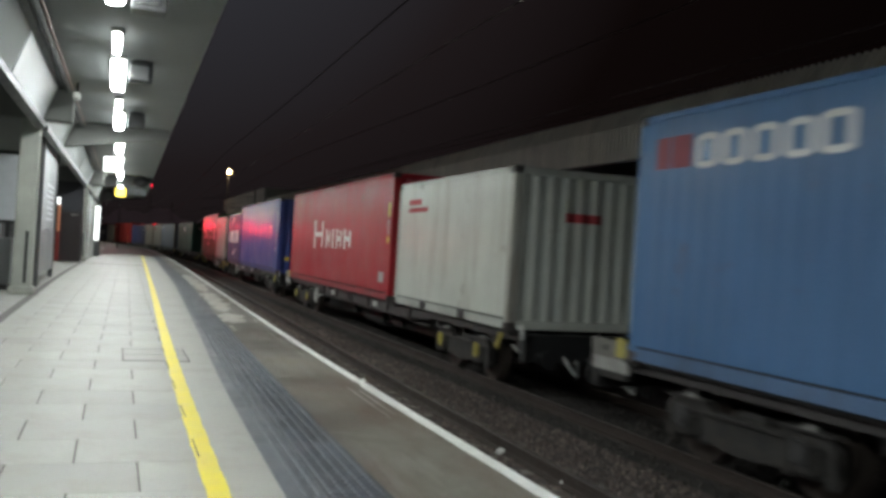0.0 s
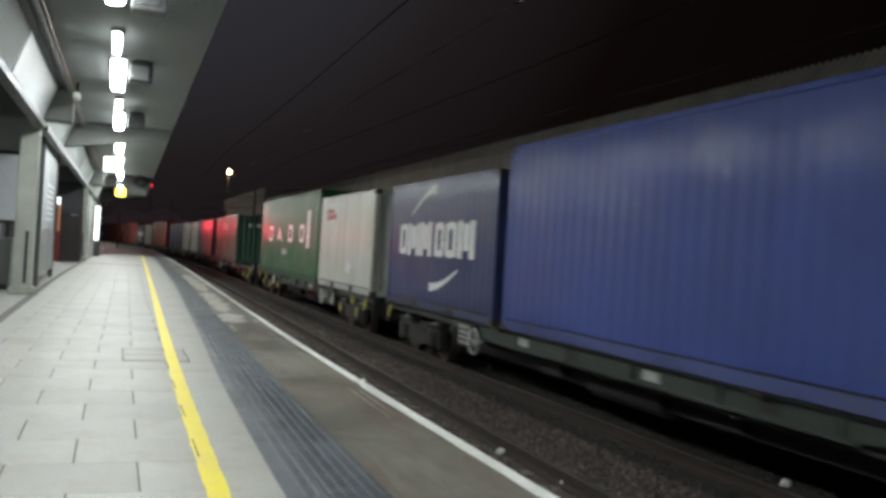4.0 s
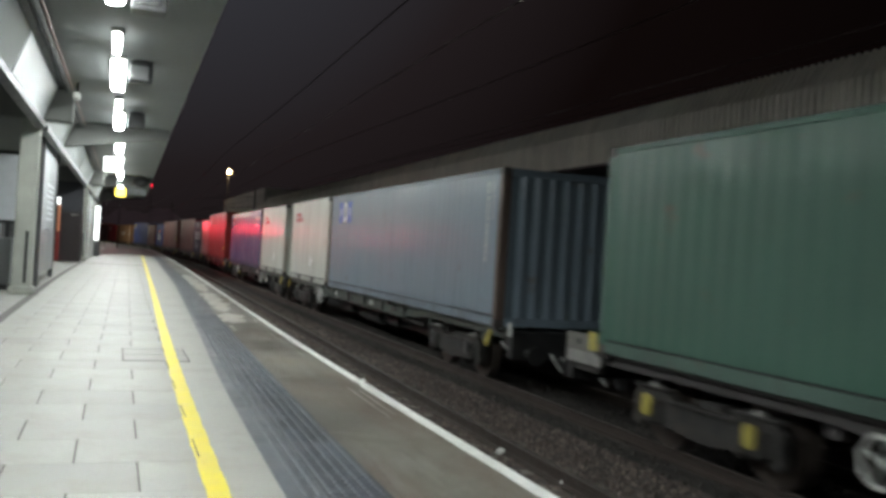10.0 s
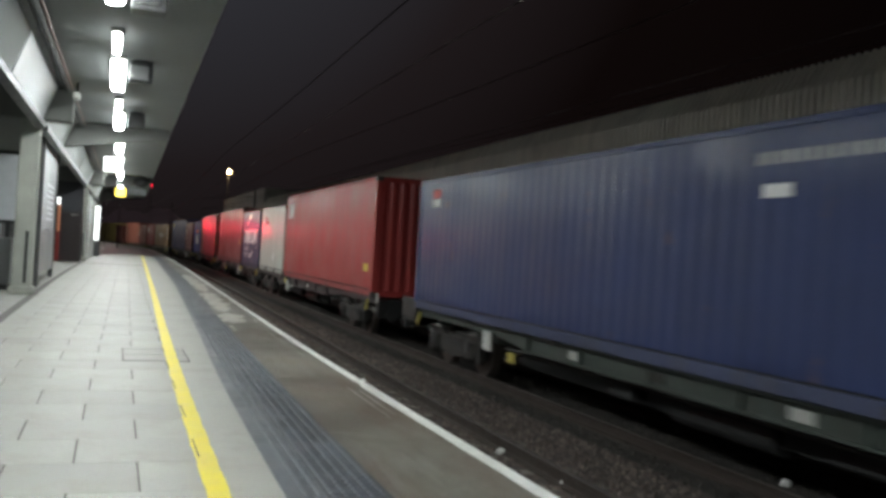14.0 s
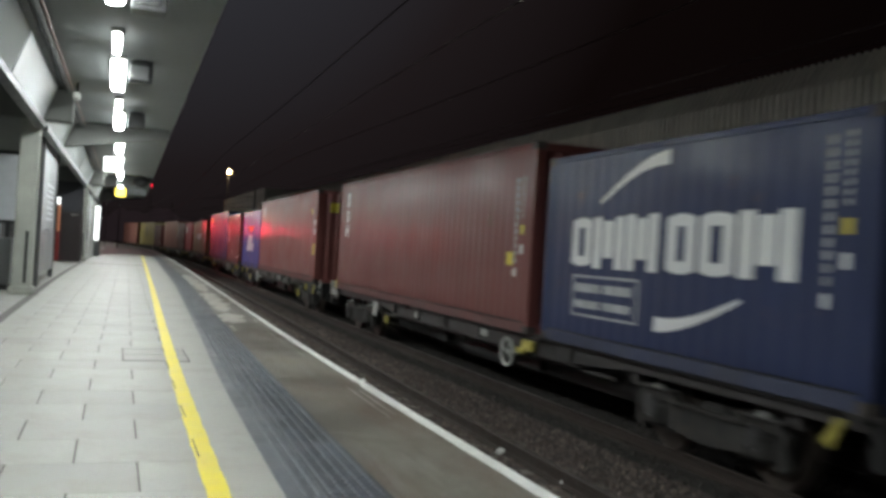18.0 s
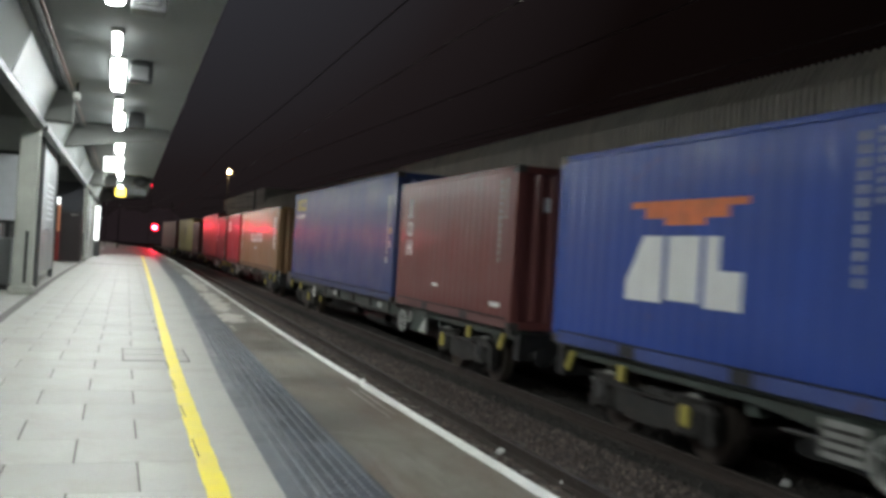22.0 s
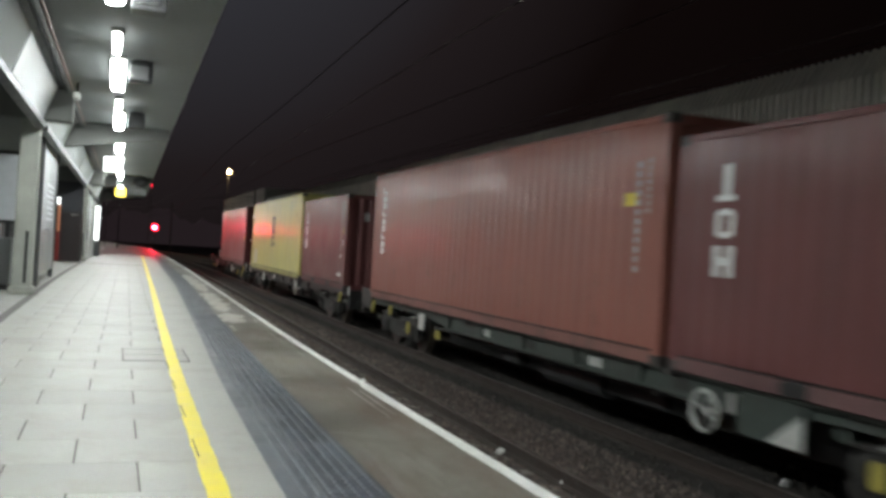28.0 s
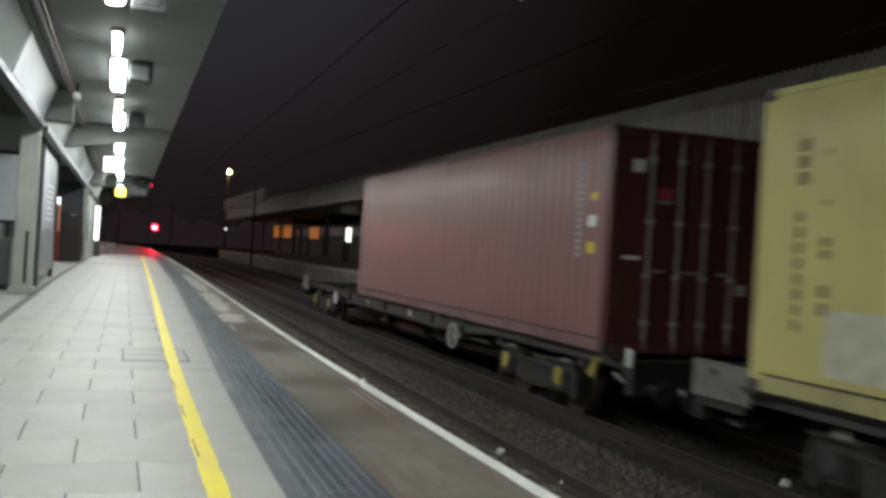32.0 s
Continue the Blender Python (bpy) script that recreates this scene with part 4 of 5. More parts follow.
    if -7 < brake < 0 and not axle_yellow:
        panel = part("lined_panel", Geo().box(-1.15, -1.13, y + 0.34, y + 0.86, -0.44, -0.1, 0.004), M_PALE2, root, "grey panel with dark lines")
        for z in (-0.18, -0.27, -0.36):
            part("dark_line", Geo().box(-1.154, -1.15, y + 0.37, y + 0.83, z - 0.018, z + 0.018), M_BOGIE, panel)
    elif mat is M_WAGON:
        ys = sorted((y + toward * 0.45, y + toward * 1.38))
        plate = part("side_plate", Geo().box(-1.14, -1.12, ys[0], ys[1], -0.47, -0.05, 0.004), mat, root)
        part("data_panel", Geo().sweep([[(x, y + toward * 0.9, -0.46), (x, y + toward * 1.36, -0.46), (x, y + toward * 1.36, -0.14)] for x in (-1.15, -1.141)]), M_PALE, plate, "pale triangular data panel")
        part("valve_box", Geo().box(-1.16, -1.05, *sorted((y + toward * 0.3, y + toward * 0.42)), -0.3, -0.1, 0.01), M_PALE2, root)
    if brake > 0 and s0 > -140:
        part("brake_lever_panel", Geo().box(-1.15, -1.13, e - 4.1, e - 3.75, -0.42, -0.1, 0.004), M_PALE, root)
    if brake > 0 and s0 < 120:
        part("release_handle", Geo().box(-1.18, -1.14, e - 5.1, e - 4.85, -0.5, -0.34, 0.01), M_SIGNY, root, "yellow release handle")
    if abs(brake) > 7.25:
        g = Geo().box(-1.19, -1.13, *sorted((y + toward * 0.28, y + toward * 0.55)), -0.3, -0.22, 0.01).box(-1.2, -1.12, *sorted((y + toward * 0.5, y + toward * 0.85)), -0.24, -0.08, 0.015)
        part("uncoupling_lever", g, M_SIGNY, root, "yellow uncoupling lever")
    part("air_tank", Geo().cyl((-0.55, -0.9, -0.55), (-0.55, 0.9, -0.55), 0.18, 14), M_DARK, root)
    part("brake_cylinder", Geo().box(-0.7, -0.3, -2.4, -1.6, -0.62, -0.35, 0.03), M_DARK, root)
    part("brake_valve", Geo().box(-0.8, -0.5, 1.6, 2.2, -0.6, -0.35, 0.03), M_DARK, root)
    # bogies
    for ey in (-1, 1):
        yc = e - 2.12 if ey > 0 else -(e - 2.5)
        g = Geo().box(-0.95, 0.95, yc - 0.22, yc + 0.22, -0.55, -0.3, 0.03)
        bogie = part("bogie", g, M_BOGIE, root)
        for sx in (-1, 1):
            frame_ = part("side_frame", shared("side_frame", sx, lambda: Geo().sweep([[(x, a, b) for a, b in FRAME_OUTLINE] for x in sorted((sx * 1.04, sx * 0.94))])), M_BOGIE, bogie)
            frame_.location.y = yc
            for a0, a1, z0, z1 in ((-1.26, -0.56, -0.295, -0.262), (0.56, 1.26, -0.295, -0.262), (-0.57, 0.57, -0.4, -0.37)):
                part("top_flange", Geo().box(*sorted((sx * 1.09, sx * 0.92)), yc + a0, yc + a1, z0, z1, 0.008), M_BOGIE, bogie)
            for a in (-0.3, 0.3):
                part("pocket", Geo().cyl((sx * 1.03, yc + a, -0.5), (sx * 1.044, yc + a, -0.5), 0.1, 12), M_DARK, bogie, "dark round pocket in the frame")
            for wy in (-0.9, 0.9):
                part("axle_box", Geo().box(*sorted((sx * 1.1, sx * 0.9)), yc + wy - 0.165, yc + wy + 0.165, -0.7, -0.41, 0.05), M_BOGIE, bogie)
                part("axle_cap", Geo().box(*sorted((sx * 1.1, sx * 1.15)), yc + wy - 0.085, yc + wy + 0.085, -0.59, -0.35, 0.04), M_SIGNY if axle_yellow or (mat is M_WAGON and wy * ey < 0 and s0 > 40) else M_CAP, bogie)
                part("spring_cap", Geo().cyl((sx * 1.0, yc + wy, -0.262), (sx * 1.0, yc + wy, -0.225), 0.08, 10, 0.055), M_PALE2, bogie, "worn pale spring cap")
                for o in (-0.27, 0.27):
                    spring = part("coil_spring", shared("coil_spring", 0, lambda: Geo().sweep([[(0.062 * math.cos(a) * (1 if i % 2 else 0.84), 0.062 * math.sin(a) * (1 if i % 2 else 0.84), -0.7 + 0.03 * i) for a in np.linspace(0, 5.3, 8)] for i in range(11)])), M_BOGIE, bogie)
                    spring.location = (sx * 0.88, yc + wy + o, 0)
        if mat is M_WAGON and (axle_yellow or s0 > 40):
            y = yc + ey * 0.42
            part("tie_bracket", Geo().box(-1.16, -1.1, y - 0.07, y + 0.07, -0.3, -0.1, 0.015), M_SIGNY, root, "yellow painted bracket")
        for wy in (-0.9, 0.9):
            g = Geo().cyl((-0.95, 0, 0), (0.95, 0, 0), 0.08, 10)
            for sx in (-1, 1):
                g.cyl((sx * 0.69, 0, 0), (sx * 0.79, 0, 0), 0.46, 28).cyl((sx * 0.66, 0, 0), (sx * 0.69, 0, 0), 0.49, 28).cyl((sx * 0.79, 0, 0), (sx * 0.84, 0, 0), 0.14, 12)
                g.cyl((sx * 0.792, 0.25, 0), (sx * 0.80, 0.25, 0), 0.035, 6)
            w = part("wheelset", g, M_WHEEL, bogie)
            WHEELS.append((w, yc + wy, (s0 + s1) / 2))
    MOVERS.append((root, (s0 + s1) / 2, DECK_Z))
    return root


M_OLIVE = material("dirty_grey_plate", (0.19, 0.187, 0.165), 0.6, vary=0.25, dirty=0.5)
M_CAP = material("dull_axle_cap", (0.1, 0.1, 0.1), 0.5, 0.3, vary=0.3)
M_PALE2 = material("grey_axle_cap", (0.33, 0.33, 0.31), 0.6, 0.2)
WHEELS = []
RAKE = ((-145.4, -126.5, M_WAGON2, False, 5.6), (-123.35, -104.3, M_WAGON2, True, -4.8), (-101.6, -82.55, M_WAGON, False, -5.5), (-81.65, -62.8, M_WAGON, True, 5.6), (-60.1, -41.1, M_WAGON2, True, -4.7), (-38.2, -19.3, M_WAGON, False, -5.7), (-18.4, 0.6, M_WAGON, False, 5.8), (3.4, 22.4, M_WAGON2, False, -7.45), (22.8, 41.8, M_WAGON2, False, 7.3), (44.2, 63.1, M_WAGON, False, -5.9), (64.4, 83.3, M_WAGON, False, 5.68), (86.3, 105.6, M_WAGON, False, -6.0), (106.2, 125.1, M_WAGON, False, 5.62), (127.3, 146.35, M_WAGON2, False, 7.2), (148.65, 167.6, M_WAGON2, True, 5.6))
for k, (s0, s1, mat, yel, brake) in enumerate(RAKE):
    # wagons that stand close together are coupled short and have no end platforms
    before = s0 - RAKE[k - 1][1] if k else 3.0
    after = RAKE[k + 1][0] - s1 if k + 1 < len(RAKE) else 3.0
    wagon(s0, s1, mat, yel, brake, 0.3 if before > 2 else 0.0, 0.8 if after > 2 else 0.0)

# ================= opposite platform =================
OPP = 12.3


def opp(y):
    return OPP + 0.006 * y


single("opposite_platform", ribbon(lambda y: opp(y) + 0.12, lambda y: 30.0, -20, 122, -0.08, 1.3, 4.0), M_WALL, "weathered concrete wall of the opposite platform", "platform", kind="structure")
single("opposite_coping", ribbon(lambda y: opp(y), lambda y: opp(y) + 0.9, -20, 122, 0.0, 0.2, 4.0), M_PALE, "stone coping along the opposite platform", "coping", kind="structure")
FAS_Z0, FAS_Z1 = 4.0, 5.16
FAS_KINK, FAS_TOP, FAS_LEAN = 4.92, 5.46, 0.3


def fascia(lower):
    """Ribbed sheet: the upright fascia, or the roof sheet that leans back above it."""
    rows = []
    y = -6.0
    crest, depth = (0.09, 0.05) if lower else (0.085, 0.055)
    while y < 119.0:
        for f, d in ((0.0, 0.0), (crest, 0.0), (crest + 0.025, depth), (0.175, depth), (0.2, 0.0)):
            x = opp(y + f) + 0.3
            if lower:
                rows.append([(x + d, y + f, FAS_Z0), (x + d, y + f, FAS_KINK)])
            else:
                rows.append([(x + d * 0.82, y + f, FAS_KINK - d * 0.57), (x + FAS_LEAN + d * 0.82, y + f, FAS_TOP - d * 0.57)])
        y += 0.2
    return Geo().sweep(rows, closed=False)


canopy2 = thing("opposite_canopy", "long platform canopy with pale ribbed fascia", "canopy")
part("ribbed_fascia", fascia(True), M_FASCIA, canopy2)
part("ribbed_roof_sheet", fascia(False), M_FASCIA, canopy2, "leaning ribbed roof sheet")
part("fascia_trim", ribbon(lambda y: opp(y) + 0.26, lambda y: opp(y) + 0.42, -6, 119, FAS_Z0, 0.06, 4.0), M_DARK, canopy2)
part("roof_deck", ribbon(lambda y: opp(y) + 0.62, lambda y: 30.0, -6, 119, FAS_Z1 - 0.1, 0.2, 4.0), M_DARK, canopy2)
part("soffit", ribbon(lambda y: opp(y) + 0.42, lambda y: 30.0, -6, 119, FAS_Z0 + 0.1, 0.05, 4.0), M_DARK, canopy2)
part("end_fascia", Geo().box(opp(119) + 0.3, 30, 119.0, 119.1, FAS_Z0, FAS_Z1), M_FASCIA, canopy2)

screen = thing("platform_screen", "grey panelled screen wall with pale upper panels", "screen wall")
part("lower_wall", Geo().box(20.0, 20.25, -10, 119, 0.0, 3.4), M_BACK, screen)
for k in range(36):
    y = 10.0 + k * 3.0
    part("pale_panel", Geo().box(19.96, 20.0, y + 0.08, y + 2.92, 2.36, 3.08, 0.01), M_PANEL, screen)
    part("dark_panel", Geo().box(19.97, 20.0, y + 0.08, y + 2.92, 0.35, 2.2, 0.01), M_BACK, screen)
part("top_rail", Geo().box(19.9, 20.0, -10, 119, 3.3, 3.42), M_DARK, screen)

bank = [(x, 8.5 + 2.2 * math.sin(x * 0.13) + 1.3 * math.sin(x * 0.41 + 1) + 0.7 * math.sin(x * 1.1)) for x in np.arange(-300.0, 400.0, 2.0)]
# the bank glows weakly in place of haze; it is no light source
single("distant_bank", Geo().sweep([[(x, 336, -1.4), (x, 336, h), (x, 346, h), (x, 346, -1.4)] for x, h in bank]), M_HAZE, "far wooded bank with night haze put in as a faint glow", "backdrop", kind="structure")

# ================= near canopy =================
SOFFIT = 3.86


def drift(y):
    return 0.016 * (y - 10.0)


_canx = line((-260, 0.75), (10.3, 0.95), (14.1, 1.03), (22.2, 1.14), (64, 1.87), (380, 1.9))
canopy = thing("platform_canopy", "flat concrete station canopy with grey painted soffit", "canopy")
part("soffit_slab", ribbon(lambda y: -9.0, lambda y: _canx(y), -30, 64, SOFFIT + 0.3, 0.3, 2.0), M_SOFFIT, canopy)
part("edge_fascia", ribbon(lambda y: _canx(y), lambda y: _canx(y) + 0.06, -30, 64, SOFFIT + 0.34, 0.34, 2.0), M_SOFFIT, canopy)
for y in (-9.0, 2.0, 23.9, 44.0, 62.0):
    x1, x0 = _canx(y) - 0.02, -1.36 + drift(y) * 0.4
    g = Geo().sweep([[(x0, yy, SOFFIT), (x1, yy, SOFFIT), (x1, yy, SOFFIT - 0.24), (x0, yy, SOFFIT - 0.62)] for yy in (y - 0.16, y + 0.16)])
    part("cantilever_beam", g, M_BEAM, canopy)

def rounded(x, y, a, b, z):
    """Outline of a long plate with round ends."""
    out = []
    for i in range(20):
        t = 2 * math.pi * (i + 0.5) / 20
        c, s_ = math.cos(t), math.sin(t)
        out.append((x + a * math.copysign(abs(c) ** 0.55, c), y + math.copysign(b - a * 1.4, s_) + a * 1.4 * s_, z))
    return out


for k in range(-2, 7):
    for big, y in ((False, 12.97 + 6.25 * k), (True, 15.6 + 6.25 * k)):
        x = -0.13 + 0.008 * (y - 10)
        ln, wd = (2.4, 0.19) if big else (0.95, 0.09)
        ob = thing("canopy_lamp", "glowing white fluorescent batten under the canopy", "lamp", "canopy lamps")
        part("housing", Geo().box(x - wd / 2 - 0.03, x + wd / 2 + 0.03, y - ln / 2 - 0.04, y + ln / 2 + 0.04, SOFFIT - 0.06, SOFFIT, 0.01), M_PALE, ob)
        part("diffuser", Geo().sweep([rounded(x, y, wd / 2 + o, ln / 2 + o, SOFFIT - z) for z, o in ((0.06, 0.012), (0.165, 0.0))]), M_TUBESIDE, ob)
        part("lens_plate", Geo().sweep([rounded(x, y, wd / 2 - 0.01, ln / 2 - 0.01, SOFFIT - z) for z in (0.166, 0.172)]), M_TUBE, ob)


def column(y, x):
    ob = thing("canopy_column", "square grey concrete column with dark recess", "column", "canopy columns")
    part("shaft", Geo().box(x - 0.17, x + 0.17, y, y + 0.34, 0.0, 3.2, 0.02), M_CONC, ob)
    part("base", Geo().box(x - 0.21, x + 0.21, y - 0.04, y + 0.38, 0.0, 0.14, 0.015), M_CONC, ob)
    part("recess", Geo().box(x + 0.02, x + 0.08, y - 0.004, y + 0.02, 0.2, 1.15), M_DARK, ob)
    part("head_beam", Geo().box(x - 1.6, x + 0.7, y, y + 0.4, 3.2, SOFFIT, 0.02), M_BEAM, ob)


column(18.1, -1.53)
column(40.5, -1.24)
column(59.0, -0.98)
column(-4.0, -1.8)

# ================= signals and lamps =================


def signal(x, y, z, label, aim, watt, cone, glass):
    ob = thing("railway_signal", label, "signal", "railway signals")
    part("post", Geo().cyl((x, y + 0.15, -1.2), (x, y + 0.15, z - 0.25), 0.07, 12), M_DARK, ob)
    part("head", Geo().box(x - 0.4, x + 0.4, y, y + 0.22, z - 0.5, z + 0.6, 0.03), M_DARK, ob)
    part("lens", Geo().cyl((x, y - 0.04, z), (x, y + 0.01, z), 0.19 * glass / 0.5, 24), M_RED, ob, "glowing red lens")
    # two wider glowing discs stand in for the halo of the lens
    part("halo_disc", Geo().cyl((x, y - 0.03, z), (x, y + 0.01, z), 0.31 * glass / 0.5, 24), M_REDHALO, ob, "red disc for the halo round the lens")
    part("outer_halo_disc", Geo().cyl((x, y - 0.02, z), (x, y + 0.01, z), 0.45 * glass / 0.5, 24), M_DIMHALO, ob, "dim red disc for the outer halo")
    part("hood", Geo().torus((x, y - 0.05, z), (0, 1, 0), glass, 0.03), M_DARK, ob)
    data = bpy.data.lights.new("signal_beam", "SPOT")
    data.energy, data.color, data.shadow_soft_size, data.spot_size, data.spot_blend = watt, (1.0, 0.025, 0.06), 0.13, radians(cone), 0.6
    new("signal_beam", data).matrix_basis = look((x, y - 0.12, z), aim)


signal(5.62, 140.0, 2.55, "railway signal with a glowing red lens", (2.6, 88.0, -0.5), 30000, 4.6, 0.62)
signal(-1.0 - bend(99), 99.0, 2.7, "railway signal with a glowing red lens", (7.4, 42.0, 2.0), 2000, 18, 0.3)
ob = thing("small_signal", "small high red signal lamp on a post", "signal")
part("post", Geo().cyl((4.82, 141.0, -1.2), (4.82, 141.0, 8.8), 0.06, 10), M_DARK, ob)
part("head", Geo().box(4.55, 5.09, 140.6, 141.0, 8.4, 9.1, 0.04), M_DARK, ob)
part("lens", Geo().cyl((4.82, 140.55, 8.74), (4.82, 140.6, 8.74), 0.19, 18), M_REDSMALL, ob, "glowing red lens")

lamp = thing("street_lamp", "tall lamp post with a warm glowing head", "street lamp")
part("pole", Geo().cyl((13.1, 116.3, -0.1), (13.1, 116.3, 9.75), 0.1, 12, 0.06), M_DARK, lamp)
part("bracket", Geo().cyl((13.1, 116.3, 9.7), (13.1, 115.8, 9.95), 0.04, 8), M_DARK, lamp)
part("head", Geo().box(12.9, 13.3, 115.5, 116.0, 9.7, 10.02, 0.08), M_SODIUM, lamp, "glowing lamp head")
point_lamp("street_lamp_light", 13.1, 115.7, 9.4, 260, (1.0, 0.72, 0.42), 0.3)


# unseen posts added to brighten the far platform and the containers there
def fill_lamp(x, y, watt, colour=(0.95, 1.0, 0.97)):
    ob = thing("fill_lamp", "added lamp post that brightens the far platform", "street lamp", "platform lamp posts")
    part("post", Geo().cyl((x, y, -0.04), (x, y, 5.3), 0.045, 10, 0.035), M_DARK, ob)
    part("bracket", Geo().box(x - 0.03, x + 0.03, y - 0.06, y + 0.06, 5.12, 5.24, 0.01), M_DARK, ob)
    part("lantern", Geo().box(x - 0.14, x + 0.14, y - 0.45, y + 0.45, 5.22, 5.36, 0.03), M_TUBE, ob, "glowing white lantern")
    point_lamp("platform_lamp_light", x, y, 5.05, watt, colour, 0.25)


fill_lamp(0.34, 82.0, 60)
fill_lamp(-0.9, 104.0, 220)
fill_lamp(-4.5, 133.0, 1300, (1.0, 0.88, 0.7))



# ================= station building side =================
def upstand(y0, y1, lit):
    """A sloping panelled band between the column heads and the soffit."""
    ob = thing("canopy_side_band", "sloping band of pale panels below the canopy", "panel band", "canopy side bands")
    n = max(1, round((y1 - y0) / 4.6))
    for i in range(n):
        a, b = y0 + (y1 - y0) * i / n + 0.03, y0 + (y1 - y0) * (i + 1) / n - 0.03

        def ring_(y):
            dx = drift(y) * 0.6
            return [(-1.42 + dx, y, 3.16), (-1.17 + dx, y, SOFFIT), (-1.21 + dx, y, SOFFIT), (-1.46 + dx, y, 3.16)]
        # the last panel of a lit band gets the lamplit colour
        part("panel", Geo().sweep([ring_(a), ring_(b)]), M_LITBAND if lit and i == n - 1 else M_BANDP, ob, "panel coloured as lit by the lamp" if lit and i == n - 1 else "")
    part("lower_rail", ribbon(lambda y: -1.52 + drift(y) * 0.6, lambda y: -1.36 + drift(y) * 0.6, y0, y1, 3.16, 0.12), M_FRAME, ob)
    part("upper_rail", ribbon(lambda y: -1.2 + drift(y) * 0.6, lambda y: -1.1 + drift(y) * 0.6, y0, y1, SOFFIT, 0.06), M_FRAME, ob)


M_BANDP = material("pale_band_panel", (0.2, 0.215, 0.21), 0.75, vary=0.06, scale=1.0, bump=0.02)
M_FRAME = material("dark_grey_frame", (0.06, 0.062, 0.064), 0.5, 0.2)
M_SCREEN = material("pale_grey_screen", (0.38, 0.4, 0.41), 0.6, vary=0.25, scale=2.5, bump=0.02, dirty=0.85, streak=0.8, dirt=(0.2, 0.21, 0.215))
weather(M_SCREEN, (0.16, 0.17, 0.18), (6, 6, 1.2), 0.48, 0.62, 0.7, 2.0)
M_SCREEN2 = material("mid_grey_screen", (0.2, 0.21, 0.215), 0.4, vary=0.12, scale=1.5, bump=0.02)
M_LITGRILLE = material("lit_grille", (0.3, 0.31, 0.31), 0.6, vary=0.1)
M_NOTICE = material("pale_notice_board", (0.6, 0.63, 0.66), 0.4, vary=0.05)
M_REDPANEL = material("bright_orange_panel", (0.8, 0.3, 0.16), 0.4, vary=0.08)
M_REDSIDE = material("deep_red_panel", (0.2, 0.015, 0.012), 0.4, vary=0.15)
M_DOOR = material("dark_brown_door", (0.017, 0.01, 0.011), 0.4, vary=0.2)
M_NIGHT = material("blue_black_board", (0.03, 0.032, 0.04), 0.5, vary=0.15)
M_BUILD = material("station_wall", (0.13, 0.135, 0.14), 0.7, vary=0.15, scale=0.8)
M_COPPER = material("copper_pipe", (0.2, 0.12, 0.1), 0.45, 0.3)

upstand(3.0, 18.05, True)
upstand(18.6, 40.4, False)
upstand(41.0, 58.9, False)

for x, r, mt, nm in ((-1.02, 0.045, M_FRAME, "grey conduit pipe under the canopy"), (-0.94, 0.02, M_COPPER, "thin copper pipe under the canopy")):
    single("conduit_pipe", Geo().sweep([[(x + drift(y) * 0.6 + r * math.cos(a), y, SOFFIT - 0.06 + r * math.sin(a)) for a in np.linspace(0, 2 * math.pi, 9)[:-1]] for y in (-10, 10, 30, 58)]), mt, nm, "pipe")

wall = tagged(part("wall_west", Geo().box(-4.3, -4.0, -30, 62, 0, SOFFIT), M_BUILD), "dark grey wall of the station building", "wall", kind="structure")
for k in range(9):
    y = 12.0 + k * 5.2
    part("wall_panel", Geo().box(-4.0, -3.96, y + 0.1, y + 5.0, 0.2, 2.6, 0.01), M_FRAME if k % 2 else M_SCREEN2, wall)
single("wall_end", Geo().box(-9, -1.9, 61.6, 61.9, 0, SOFFIT), M_BUILD, "dark end wall of the station building", "wall", kind="structure")

ob = thing("waiting_screen", "tall grey glazed screen beside a column", "screen")
part("upper_panel", Geo().box(-1.49, -1.45, 20.5, 25.2, 1.2, 3.2, 0.008), M_SCREEN, ob)
part("lower_panel", Geo().box(-1.5, -1.44, 20.5, 25.2, 0.22, 1.19, 0.008), M_SCREEN2, ob)
for y in (20.42, 25.2):
    part("upright", Geo().box(-1.53, -1.42, y, y + 0.1, 0.0, 3.28, 0.01), M_FRAME, ob)
part("head_rail", Geo().box(-1.53, -1.42, 20.42, 25.3, 3.2, 3.28, 0.01), M_PALE, ob)
for i in range(7):
    part("printed_line", Geo().box(-1.45, -1.445, 22.2 + 0.3 * (i % 2), 24.3, 1.42 + 0.13 * i, 1.47 + 0.13 * i), M_NOTICE, ob)

ob = thing("notice_board", "large pale notice board beside the column", "notice board")
part("board", Geo().box(-3.1, -1.88, 20.0, 20.06, 1.34, 2.66, 0.01), M_NOTICE, ob)
part("frame", Geo().box(-3.14, -1.84, 20.02, 20.1, 1.28, 2.72, 0.01), M_FRAME, ob)
for x in (-3.0, -2.0):
    part("leg", Geo().box(x - 0.04, x + 0.04, 20.02, 20.1, 0, 1.3), M_FRAME, ob)
ob = thing("platform_cabinet", "low dark grey cabinet under the notice board", "cabinet")
part("body", Geo().box(-3.0, -1.82, 19.0, 19.7, 0.1, 1.0, 0.02), M_SCREEN2, ob)
part("plinth", Geo().box(-2.96, -1.86, 19.05, 19.65, 0.0, 0.1), M_DARK, ob)
for x in (-2.4,):
    part("door_gap", Geo().box(x - 0.008, x + 0.008, 18.994, 19.01, 0.15, 0.95), M_DARK, ob)

ob = thing("red_kiosk", "dark kiosk with a red side and bright orange panel", "kiosk")
part("body", Geo().box(-2.14, -1.2, 38.42, 39.7, 0.0, 1.95, 0.03), M_DOOR, ob)
